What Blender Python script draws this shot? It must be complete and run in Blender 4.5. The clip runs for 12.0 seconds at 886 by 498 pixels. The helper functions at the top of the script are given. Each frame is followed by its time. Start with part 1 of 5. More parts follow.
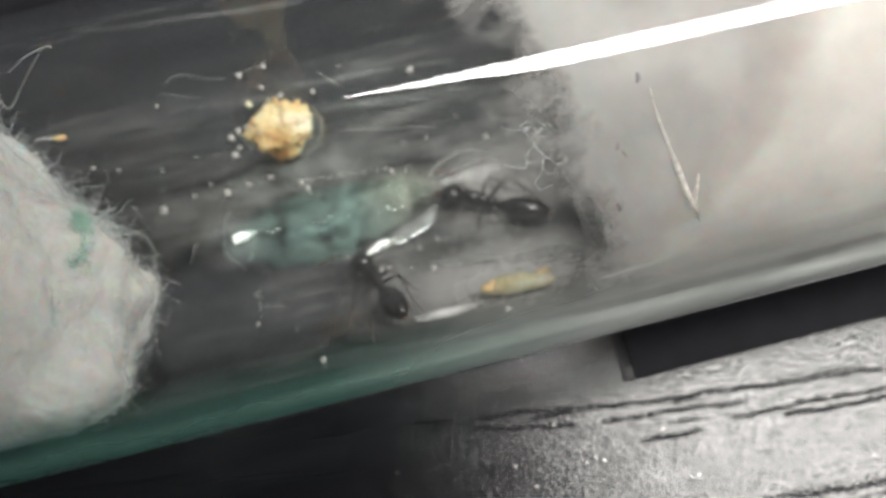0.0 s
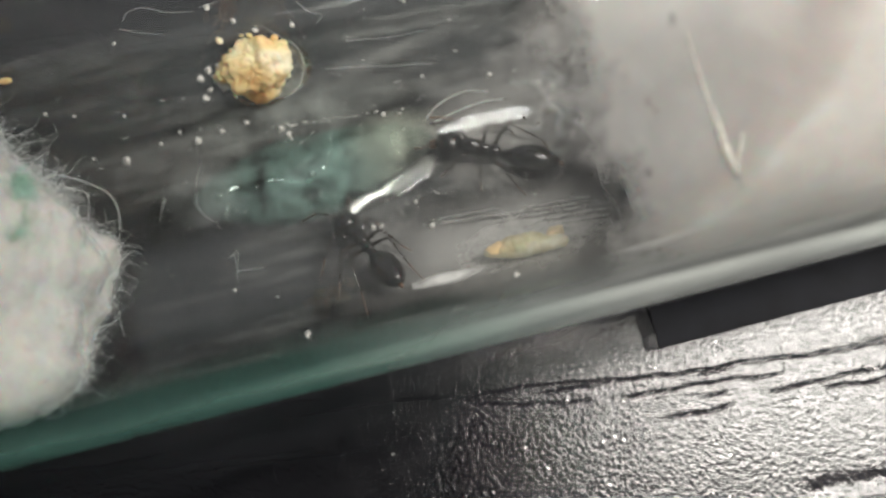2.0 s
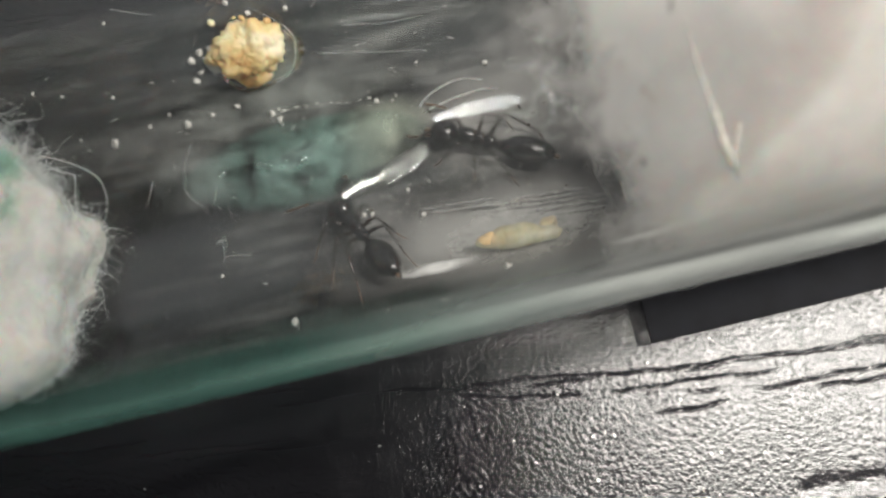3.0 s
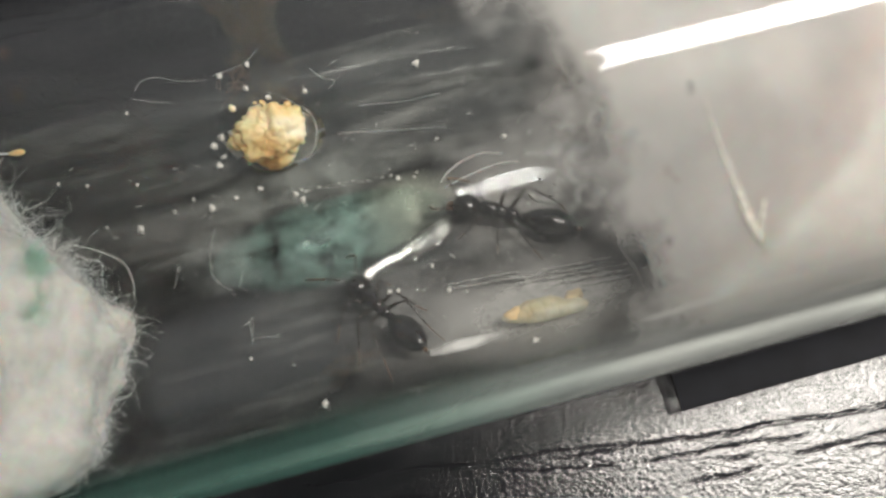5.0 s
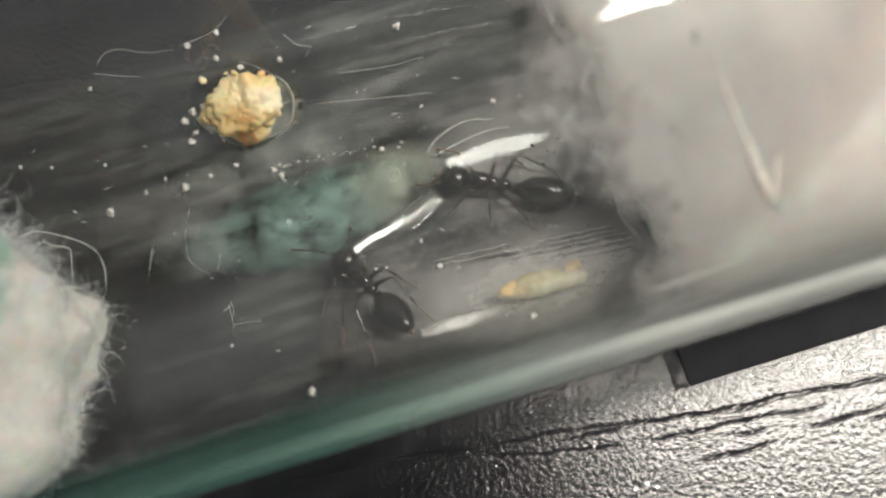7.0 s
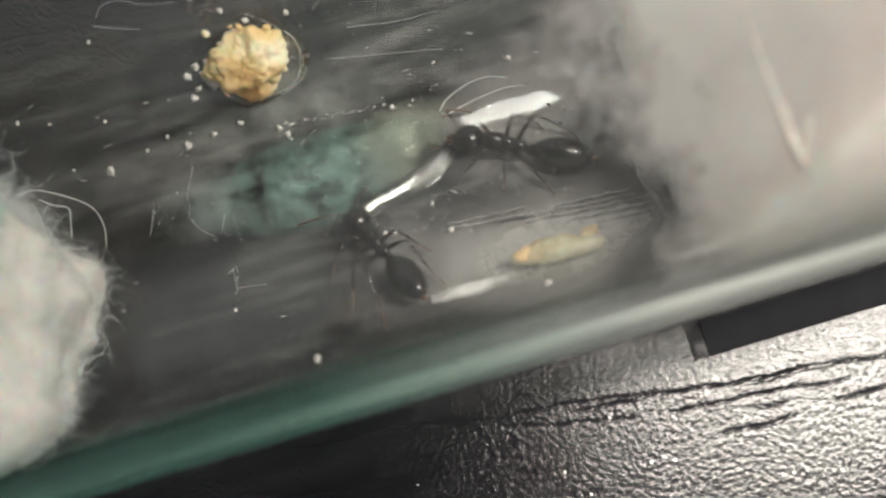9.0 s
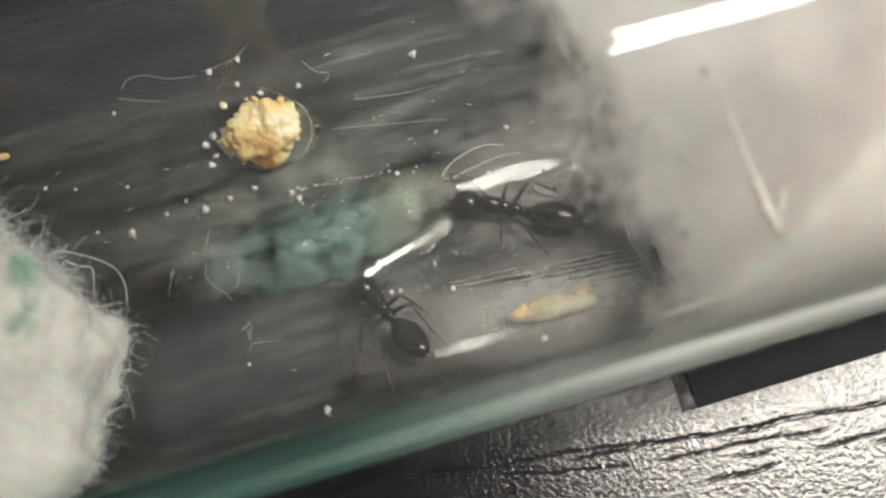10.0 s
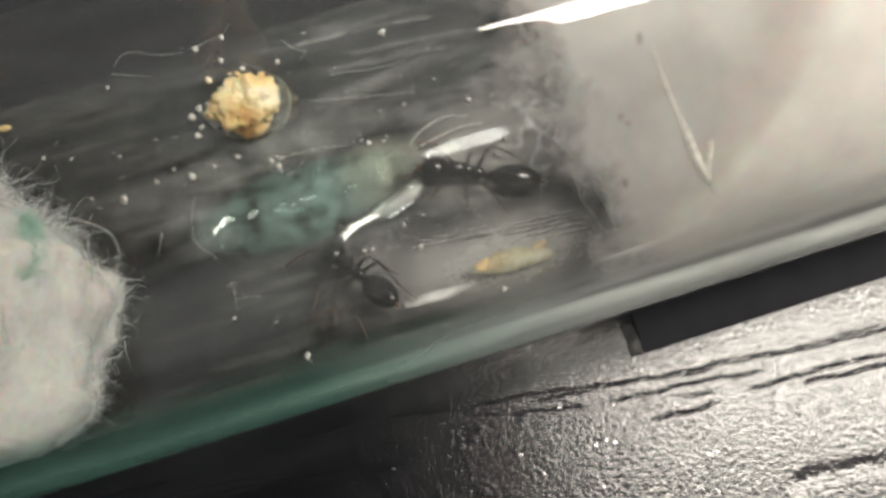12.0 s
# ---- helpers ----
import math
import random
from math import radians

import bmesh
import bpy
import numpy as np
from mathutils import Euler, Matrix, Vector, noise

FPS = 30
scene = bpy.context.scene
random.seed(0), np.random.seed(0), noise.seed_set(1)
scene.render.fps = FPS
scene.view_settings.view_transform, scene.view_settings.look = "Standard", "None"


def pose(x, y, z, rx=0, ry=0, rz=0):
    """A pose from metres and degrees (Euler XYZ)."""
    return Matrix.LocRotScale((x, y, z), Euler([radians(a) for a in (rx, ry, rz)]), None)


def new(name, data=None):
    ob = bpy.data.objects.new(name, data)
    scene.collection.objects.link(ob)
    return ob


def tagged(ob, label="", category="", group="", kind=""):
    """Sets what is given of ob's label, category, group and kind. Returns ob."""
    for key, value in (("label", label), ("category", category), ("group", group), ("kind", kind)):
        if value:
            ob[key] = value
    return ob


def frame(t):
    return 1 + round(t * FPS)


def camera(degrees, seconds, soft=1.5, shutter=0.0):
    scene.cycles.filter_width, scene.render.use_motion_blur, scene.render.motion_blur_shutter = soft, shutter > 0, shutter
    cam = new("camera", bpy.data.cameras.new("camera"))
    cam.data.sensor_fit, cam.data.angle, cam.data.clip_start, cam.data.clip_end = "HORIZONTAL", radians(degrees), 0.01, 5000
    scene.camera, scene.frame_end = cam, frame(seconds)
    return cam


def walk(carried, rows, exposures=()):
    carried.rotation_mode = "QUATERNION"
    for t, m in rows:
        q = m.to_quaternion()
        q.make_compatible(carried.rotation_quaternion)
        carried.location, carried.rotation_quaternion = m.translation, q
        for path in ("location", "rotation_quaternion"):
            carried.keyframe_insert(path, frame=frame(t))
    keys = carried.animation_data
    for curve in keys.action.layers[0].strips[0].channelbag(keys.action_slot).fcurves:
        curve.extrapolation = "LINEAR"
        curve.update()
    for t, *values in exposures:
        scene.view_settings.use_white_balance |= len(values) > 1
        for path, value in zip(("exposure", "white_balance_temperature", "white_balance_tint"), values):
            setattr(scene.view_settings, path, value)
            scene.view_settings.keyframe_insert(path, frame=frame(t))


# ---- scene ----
cam = camera(40.0, 12.0, soft=2.5)
cam.data.dof.use_dof = True
cam.data.dof.focus_distance = 0.0405
cam.data.dof.aperture_fstop = 54.0
CAMERA_ROWS = [
    (0.0, 0.00770, -0.01612, 0.04842, 16.63, 3.75, -13.72),
    (0.5, 0.00868, -0.01320, 0.04498, 13.75, 2.90, -14.30),
    (1.0, 0.00860, -0.01343, 0.04539, 13.42, 3.31, -14.60),
    (1.5, 0.00838, -0.01312, 0.04501, 12.53, 3.58, -14.65),
    (2.0, 0.00831, -0.01275, 0.04360, 11.98, 3.95, -14.09),
    (2.5, 0.00839, -0.01268, 0.04351, 12.37, 4.16, -13.35),
    (3.0, 0.00838, -0.01288, 0.04294, 11.88, 3.51, -13.10),
    (3.5, 0.00843, -0.01279, 0.04371, 13.67, 3.39, -13.07),
    (5.5, 0.00821, -0.01142, 0.04290, 13.72, 5.16, -15.62),
    (6.0, 0.00790, -0.01110, 0.04098, 13.49, 5.36, -16.09),
    (6.5, 0.00849, -0.01086, 0.04014, 12.40, 4.66, -16.68),
    (7.0, 0.00832, -0.01128, 0.04096, 12.55, 4.68, -16.82),
    (9.0, 0.00842, -0.01087, 0.03950, 10.71, 5.26, -16.22),
    (9.5, 0.00784, -0.01069, 0.04234, 11.85, 5.34, -16.03),
    (10.0, 0.00827, -0.01121, 0.04196, 13.29, 4.99, -16.28),
    (10.5, 0.00831, -0.01139, 0.04143, 12.89, 4.34, -16.92),
    (11.0, 0.00823, -0.01119, 0.04159, 12.27, 3.52, -17.24),
    (11.5, 0.00814, -0.01095, 0.04146, 12.18, 3.48, -17.36),
    (12.0, 0.00786, -0.01344, 0.04536, 13.20, 3.61, -17.15),
]
walk(cam, [(t, pose(x, y, z, rx, ry, rz)) for t, x, y, z, rx, ry, rz in CAMERA_ROWS], [(0.0, -0.12, 6150, 10), (0.5, 0.02, 6250, 10), (2.0, 0.15, 6300, 10), (3.5, 0.18, 6300, 10), (5.5, 0.26, 6450, 10), (9.0, 0.36, 6550, 10), (11.5, 0.32, 6600, 10), (12.0, 0.12, 6600, 10)])

# ---- world and light: a dim room and one strip lamp over the table ----
world = bpy.data.worlds.new("world")
scene.world = world
world.use_nodes = True
world.node_tree.nodes["Background"].inputs[0].default_value = (0.56, 0.555, 0.56, 1)
world.node_tree.nodes["Background"].inputs[1].default_value = 0.52
LAMP_GLOW = 48.0
LAMP_Z = 0.30

MM = 0.001
R_OUT, R_IN, AXIS_Z = 8.0, 7.0, 8.0


# ---- materials ----
class Mat:
    """A small wrapper round a node material with object-space coordinates."""

    def __init__(self, name, colour, rough=0.5, **extra):
        self.m = bpy.data.materials.new(name)
        self.m.use_nodes = True
        self.t = self.m.node_tree
        self.b = self.t.nodes["Principled BSDF"]
        self.b.inputs["Base Color"].default_value = (*colour, 1)
        self.b.inputs["Roughness"].default_value = rough
        for k, v in extra.items():
            self.b.inputs[k.replace("_", " ")].default_value = v
        self.co = self.t.nodes.new("ShaderNodeTexCoord").outputs["Object"]

    def node(self, kind, **values):
        n = self.t.nodes.new(kind)
        for k, v in values.items():
            n.inputs[k.replace("_", " ")].default_value = v
        return n

    def noise(self, per_mm, detail=4.0, stretch=(1, 1, 1), rough=0.55):
        mp = self.t.nodes.new("ShaderNodeMapping")
        mp.inputs["Scale"].default_value = stretch
        self.t.links.new(self.co, mp.inputs["Vector"])
        n = self.node("ShaderNodeTexNoise", Scale=per_mm * 1000.0, Detail=detail, Roughness=rough)
        self.t.links.new(mp.outputs[0], n.inputs["Vector"])
        return n.outputs["Fac"]

    def ramp(self, fac, stops):
        r = self.t.nodes.new("ShaderNodeValToRGB")
        els = r.color_ramp.elements
        while len(els) < len(stops):
            els.new(0.5)
        for e, (p, c) in zip(els, stops):
            e.position = p
            e.color = (*c, 1) if len(c) == 3 else c
        self.t.links.new(fac, r.inputs["Fac"])
        return r.outputs["Color"]

    def colour(self, fac, stops):
        self.t.links.new(self.ramp(fac, stops), self.b.inputs["Base Color"])
        return self

    def rough(self, fac, lo, hi):
        self.t.links.new(self.ramp(fac, [(0.3, (lo,) * 3), (0.7, (hi,) * 3)]), self.b.inputs["Roughness"])
        return self

    def bump(self, fac, strength, mm):
        bp = self.node("ShaderNodeBump", Strength=strength, Distance=mm * MM)
        self.t.links.new(fac, bp.inputs["Height"])
        prev = self.b.inputs["Normal"]
        if prev.is_linked:
            self.t.links.new(prev.links[0].from_socket, bp.inputs["Normal"])
        self.t.links.new(bp.outputs[0], prev)
        return self


def mat_table():
    m = Mat("black_laminate", (0.006, 0.006, 0.007), 0.25, Specular_IOR_Level=0.5)
    m.colour(m.noise(0.4, 5, (0.3, 2, 1)), [(0.3, (0.004, 0.004, 0.005)), (0.7, (0.012, 0.012, 0.014))])
    m.rough(m.noise(1.0, 4), 0.15, 0.21)
    m.bump(m.noise(6.0, 2, (1.0, 0.85, 1), 0.6), 1.0, 0.022)
    return m.m


def mat_glass(name, dirt):
    """Thin clear tube glass: see-through, with a mirror gloss that grows towards grazing, and a faint dirty film."""
    m = Mat(name, (1, 1, 1))
    t = m.t
    g = m.node("ShaderNodeBsdfTransparent", Color=(0.975, 0.992, 0.985, 1))
    r = m.node("ShaderNodeBsdfGlossy", Color=(1, 1, 1, 1), Roughness=0.0)
    d = m.node("ShaderNodeBsdfDiffuse", Color=(0.8, 0.82, 0.80, 1))
    facing = m.node("ShaderNodeLayerWeight", Blend=0.5).outputs["Facing"]
    power = t.nodes.new("ShaderNodeMath")
    power.operation = "POWER"
    t.links.new(facing, power.inputs[0])
    power.inputs[1].default_value = 5.0
    fac = t.nodes.new("ShaderNodeMath")
    fac.operation = "MULTIPLY_ADD"
    t.links.new(power.outputs[0], fac.inputs[0])
    fac.inputs[1].default_value, fac.inputs[2].default_value = 0.5, 0.04
    rim = m.node("ShaderNodeMapRange")
    rim.inputs["From Min"].default_value, rim.inputs["From Max"].default_value, rim.inputs["To Max"].default_value = 0.50, 0.62, 0.10
    t.links.new(facing, rim.inputs["Value"])
    total = t.nodes.new("ShaderNodeMath")
    total.operation = "ADD"
    t.links.new(fac.outputs[0], total.inputs[0])
    t.links.new(rim.outputs[0], total.inputs[1])
    fac = total
    gloss = t.nodes.new("ShaderNodeMixShader")
    t.links.new(fac.outputs[0], gloss.inputs[0])
    t.links.new(g.outputs[0], gloss.inputs[1])
    t.links.new(r.outputs[0], gloss.inputs[2])
    mix = t.nodes.new("ShaderNodeMixShader")
    smear = m.ramp(m.noise(0.22, 6, (0.25, 1, 1)), [(0.36, (0.06 * dirt,) * 3), (0.70, (dirt,) * 3)])
    t.links.new(smear, mix.inputs[0])
    t.links.new(gloss.outputs[0], mix.inputs[1])
    t.links.new(d.outputs[0], mix.inputs[2])
    t.links.new(mix.outputs[0], t.nodes["Material Output"].inputs["Surface"])
    return m.m


def gloss_over(m, under, ior0=0.035):
    """A wet mirror gloss, stronger towards grazing, over another shader."""
    t = m.t
    r = m.node("ShaderNodeBsdfGlossy", Color=(1, 1, 1, 1), Roughness=0.02)
    power = t.nodes.new("ShaderNodeMath")
    power.operation = "POWER"
    t.links.new(m.node("ShaderNodeLayerWeight", Blend=0.5).outputs["Facing"], power.inputs[0])
    power.inputs[1].default_value = 5.0
    fac = t.nodes.new("ShaderNodeMath")
    fac.operation = "MULTIPLY_ADD"
    t.links.new(power.outputs[0], fac.inputs[0])
    fac.inputs[1].default_value, fac.inputs[2].default_value = 0.7, ior0
    mix = t.nodes.new("ShaderNodeMixShader")
    t.links.new(fac.outputs[0], mix.inputs[0])
    t.links.new(under, mix.inputs[1])
    t.links.new(r.outputs[0], mix.inputs[2])
    t.links.new(mix.outputs[0], t.nodes["Material Output"].inputs["Surface"])


def times(m, *values):
    out = values[0]
    for v in values[1:]:
        n = m.t.nodes.new("ShaderNodeMath")
        n.operation = "MULTIPLY"
        m.t.links.new(out, n.inputs[0])
        m.t.links.new(v, n.inputs[1])
        out = n.outputs[0]
    return out


def span(m, value, lo, hi, top=1.0):
    n = m.node("ShaderNodeMapRange")
    n.inputs["From Min"].default_value, n.inputs["From Max"].default_value, n.inputs["To Max"].default_value = lo, hi, top
    m.t.links.new(value, n.inputs["Value"])
    return n.outputs[0]


def mat_syrup():
    """Clear syrup with a cloud of teal dye in its middle and a pale, almost clear end."""
    m = Mat("teal_syrup", (1, 1, 1))
    t = m.t
    mp = t.nodes.new("ShaderNodeMapping")
    mp.inputs["Location"].default_value = (-3.9 / 4.7, -0.62 / 1.75, 0)
    mp.inputs["Scale"].default_value = (1000 / 4.7, 1000 / 1.75, 0)
    t.links.new(m.co, mp.inputs["Vector"])
    ln = t.nodes.new("ShaderNodeVectorMath")
    ln.operation = "LENGTH"
    t.links.new(mp.outputs[0], ln.inputs[0])
    warp = t.nodes.new("ShaderNodeMath")
    warp.operation = "MULTIPLY_ADD"
    t.links.new(m.noise(0.8, 5), warp.inputs[0])
    warp.inputs[1].default_value = 1.5
    t.links.new(ln.outputs["Value"], warp.inputs[2])
    cloud = span(m, warp.outputs[0], 1.80, 0.65)
    blot = m.ramp(m.noise(0.75, 7, (1, 1.2, 1), 0.62), [(0.38, (0.0,) * 3), (0.47, (0.26,) * 3), (0.60, (0.60,) * 3)])
    split = t.nodes.new("ShaderNodeSeparateXYZ")
    t.links.new(m.co, split.inputs[0])
    tint = m.ramp(span(m, split.outputs["X"], -1.0 * MM, 8.0 * MM), [(0.05, (0.48, 0.55, 0.53)), (0.26, (0.33, 0.50, 0.445)), (0.66, (0.31, 0.48, 0.42)), (0.90, (0.54, 0.57, 0.47))])
    dye = m.node("ShaderNodeBsdfDiffuse")
    t.links.new(tint, dye.inputs["Color"])
    clear = m.node("ShaderNodeBsdfTransparent", Color=(0.93, 0.975, 0.965, 1))
    mix = t.nodes.new("ShaderNodeMixShader")
    t.links.new(times(m, cloud, blot), mix.inputs[0])
    t.links.new(clear.outputs[0], mix.inputs[1])
    t.links.new(dye.outputs[0], mix.inputs[2])
    gloss_over(m, mix.outputs[0], 0.004)
    return m.m


def mat_liquid(name, colour, haze, haze_colour, per_mm=0.9):
    m = Mat(name, (1, 1, 1))
    t = m.t
    g = m.node("ShaderNodeBsdfGlass", Color=(*colour, 1), Roughness=0.0, IOR=1.47)
    d = m.node("ShaderNodeBsdfDiffuse", Color=(*haze_colour, 1))
    mix = t.nodes.new("ShaderNodeMixShader")
    f = m.ramp(m.noise(per_mm, 6), [(0.33, (haze * 0.08,) * 3), (0.45, (haze * 0.6,) * 3), (0.66, (haze,) * 3)])
    t.links.new(f, mix.inputs[0])
    t.links.new(g.outputs[0], mix.inputs[1])
    t.links.new(d.outputs[0], mix.inputs[2])
    t.links.new(mix.outputs[0], t.nodes["Material Output"].inputs["Surface"])
    return m.m


def mat_cotton(name, lo, hi, sss=0.35, relief=0.5, deep=0.9):
    m = Mat(name, hi, 0.9, Subsurface_Weight=sss, Subsurface_Scale=deep * MM)
    m.b.inputs["Specular IOR Level"].default_value = 0.15
    m.colour(m.noise(0.35, 6), [(0.3, lo), (0.65, hi)])
    m.bump(m.noise(4.0, 5), relief, 0.10)
    m.bump(m.noise(0.9, 4), relief, 0.3)
    return m.m


def mat_wisp(name, colour, most, per_mm=0.7):
    """Thin, half see-through layers of loose fibres."""
    m = Mat(name, colour, 0.95)
    t = m.t
    m.b.inputs["Specular IOR Level"].default_value = 0.1
    clear = t.nodes.new("ShaderNodeBsdfTransparent")
    mix = t.nodes.new("ShaderNodeMixShader")
    t.links.new(m.ramp(m.noise(per_mm, 7, rough=0.65), [(0.36, (0.0,) * 3), (0.66, (most,) * 3)]), mix.inputs[0])
    t.links.new(clear.outputs[0], mix.inputs[1])
    t.links.new(m.b.outputs[0], mix.inputs[2])
    t.links.new(mix.outputs[0], t.nodes["Material Output"].inputs["Surface"])
    return m.m


def mat_film(name, colour, x_none, x_full, thick):
    """A film that paints the glass edge's glow and thins out up the wall."""
    m = Mat(name, colour, 0.6)
    m.bump(m.noise(0.55, 2, (0.04, 1, 1)), 0.8, 1.0)
    t = m.t
    split = t.nodes.new("ShaderNodeSeparateXYZ")
    t.links.new(m.co, split.inputs[0])
    span = m.node("ShaderNodeMapRange")
    span.inputs["From Min"].default_value, span.inputs["From Max"].default_value = 1.6 * MM, 8.5 * MM
    t.links.new(split.outputs["Z"], span.inputs["Value"])
    ends = m.node("ShaderNodeMapRange")
    ends.inputs["From Min"].default_value, ends.inputs["From Max"].default_value = x_none * MM, x_full * MM
    t.links.new(split.outputs["X"], ends.inputs["Value"])
    mul = t.nodes.new("ShaderNodeMath")
    mul.operation = "MULTIPLY"
    t.links.new(span.outputs[0], mul.inputs[0])
    t.links.new(ends.outputs[0], mul.inputs[1])
    mul2 = t.nodes.new("ShaderNodeMath")
    mul2.operation = "MULTIPLY"
    t.links.new(m.ramp(m.noise(0.3, 6), [(0.3, (0.6 * thick,) * 3), (0.7, (thick,) * 3)]), mul2.inputs[0])
    upper = m.node("ShaderNodeMapRange")
    upper.inputs["From Min"].default_value, upper.inputs["From Max"].default_value = 12.2 * MM, 8.6 * MM
    t.links.new(split.outputs["Z"], upper.inputs["Value"])
    mul3 = t.nodes.new("ShaderNodeMath")
    mul3.operation = "MULTIPLY"
    t.links.new(mul.outputs[0], mul3.inputs[0])
    t.links.new(upper.outputs[0], mul3.inputs[1])
    t.links.new(mul3.outputs[0], mul2.inputs[1])
    clear = t.nodes.new("ShaderNodeBsdfTransparent")
    mix = t.nodes.new("ShaderNodeMixShader")
    t.links.new(mul2.outputs[0], mix.inputs[0])
    t.links.new(clear.outputs[0], mix.inputs[1])
    inner = m.node("ShaderNodeBsdfTranslucent", Color=(*colour, 1))
    half = t.nodes.new("ShaderNodeMixShader")
    half.inputs[0].default_value = 0.6
    t.links.new(m.b.outputs[0], half.inputs[1])
    t.links.new(inner.outputs[0], half.inputs[2])
    t.links.new(half.outputs[0], mix.inputs[2])
    t.links.new(mix.outputs[0], t.nodes["Material Output"].inputs["Surface"])
    return m.m


def mat_fog():
    """Condensation on the glass over the damp plug, ragged at its edge, with a thin veil beyond it."""
    m = Mat("condensation", (0.67, 0.65, 0.62), 0.9)
    m.colour(m.noise(0.16, 5), [(0.36, (0.38, 0.365, 0.36)), (0.60, (0.70, 0.675, 0.65))])
    t = m.t
    m.b.inputs["Specular IOR Level"].default_value = 0.1
    split = t.nodes.new("ShaderNodeSeparateXYZ")
    t.links.new(m.co, split.inputs[0])
    edge = t.nodes.new("ShaderNodeMath")
    edge.operation = "MULTIPLY_ADD"
    t.links.new(m.noise(0.42, 7, rough=0.62), edge.inputs[0])
    edge.inputs[1].default_value = 8.5 * MM
    t.links.new(split.outputs["X"], edge.inputs[2])
    slant = t.nodes.new("ShaderNodeMath")
    slant.operation = "MULTIPLY_ADD"
    t.links.new(split.outputs["Y"], slant.inputs[0])
    slant.inputs[1].default_value = 0.24
    t.links.new(edge.outputs[0], slant.inputs[2])
    thick = times(m, span(m, slant.outputs[0], 14.6 * MM, 16.8 * MM), m.ramp(m.noise(0.25, 5), [(0.3, (0.55,) * 3), (0.7, (0.86,) * 3)]))
    veil = times(m, span(m, split.outputs["X"], 1.0 * MM, 9.0 * MM, 0.07), span(m, split.outputs["Z"], 14.2 * MM, 11.5 * MM), m.ramp(m.noise(0.3, 5), [(0.3, (0.45,) * 3), (0.7, (1.0,) * 3)]))
    both = t.nodes.new("ShaderNodeMath")
    both.operation = "MAXIMUM"
    t.links.new(thick, both.inputs[0])
    t.links.new(veil, both.inputs[1])
    clear = t.nodes.new("ShaderNodeBsdfTransparent")
    mix = t.nodes.new("ShaderNodeMixShader")
    t.links.new(both.outputs[0], mix.inputs[0])
    t.links.new(clear.outputs[0], mix.inputs[1])
    through_light = m.node("ShaderNodeBsdfTranslucent", Color=(0.67, 0.65, 0.62, 1))
    half = t.nodes.new("ShaderNodeMixShader")
    half.inputs[0].default_value = 0.45
    t.links.new(m.b.outputs[0], half.inputs[1])
    t.links.new(through_light.outputs[0], half.inputs[2])
    t.links.new(half.outputs[0], mix.inputs[2])
    t.links.new(mix.outputs[0], t.nodes["Material Output"].inputs["Surface"])
    return m.m


def mat_fibre(name, colour):
    return Mat(name, colour, 0.5, Subsurface_Weight=0.2, Subsurface_Scale=0.1 * MM).m


def mat_ant(name, colour, rough):
    m = Mat(name, colour, rough, Specular_IOR_Level=0.8)
    m.colour(m.noise(3.0, 4), [(0.35, tuple(c * 0.85 for c in colour)), (0.7, tuple(c * 1.3 for c in colour))])
    m.bump(m.noise(22.0, 2), 0.15, 0.004)
    return m.m


def mat_crumb():
    m = Mat("crumb", (0.75, 0.55, 0.28), 0.6, Subsurface_Weight=0.3, Subsurface_Scale=0.3 * MM)
    m.colour(m.noise(0.55, 5), [(0.32, (0.52, 0.26, 0.09)), (0.41, (0.74, 0.50, 0.22)), (0.51, (0.80, 0.63, 0.34)), (0.62, (0.84, 0.76, 0.56))])
    m.bump(m.noise(6.0, 5), 0.5, 0.06)
    return m.m


def mat_larva():
    """A dull yellow, half see-through skin."""
    m = Mat("larva", (0.7, 0.5, 0.15), 0.4, Subsurface_Weight=0.15, Subsurface_Scale=0.5 * MM)
    m.colour(m.noise(1.3, 5), [(0.35, (0.80, 0.64, 0.34)), (0.5, (0.82, 0.74, 0.48)), (0.66, (0.82, 0.78, 0.62))])
    m.bump(m.noise(4.0, 3), 0.3, 0.05)
    t = m.t
    clear = m.node("ShaderNodeBsdfTransparent", Color=(0.96, 0.90, 0.70, 1))
    mix = t.nodes.new("ShaderNodeMixShader")
    t.links.new(m.ramp(m.noise(1.6, 5), [(0.34, (0.34,) * 3), (0.66, (0.60,) * 3)]), mix.inputs[0])
    t.links.new(clear.outputs[0], mix.inputs[1])
    t.links.new(m.b.outputs[0], mix.inputs[2])
    t.links.new(mix.outputs[0], t.nodes["Material Output"].inputs["Surface"])
    return m.m


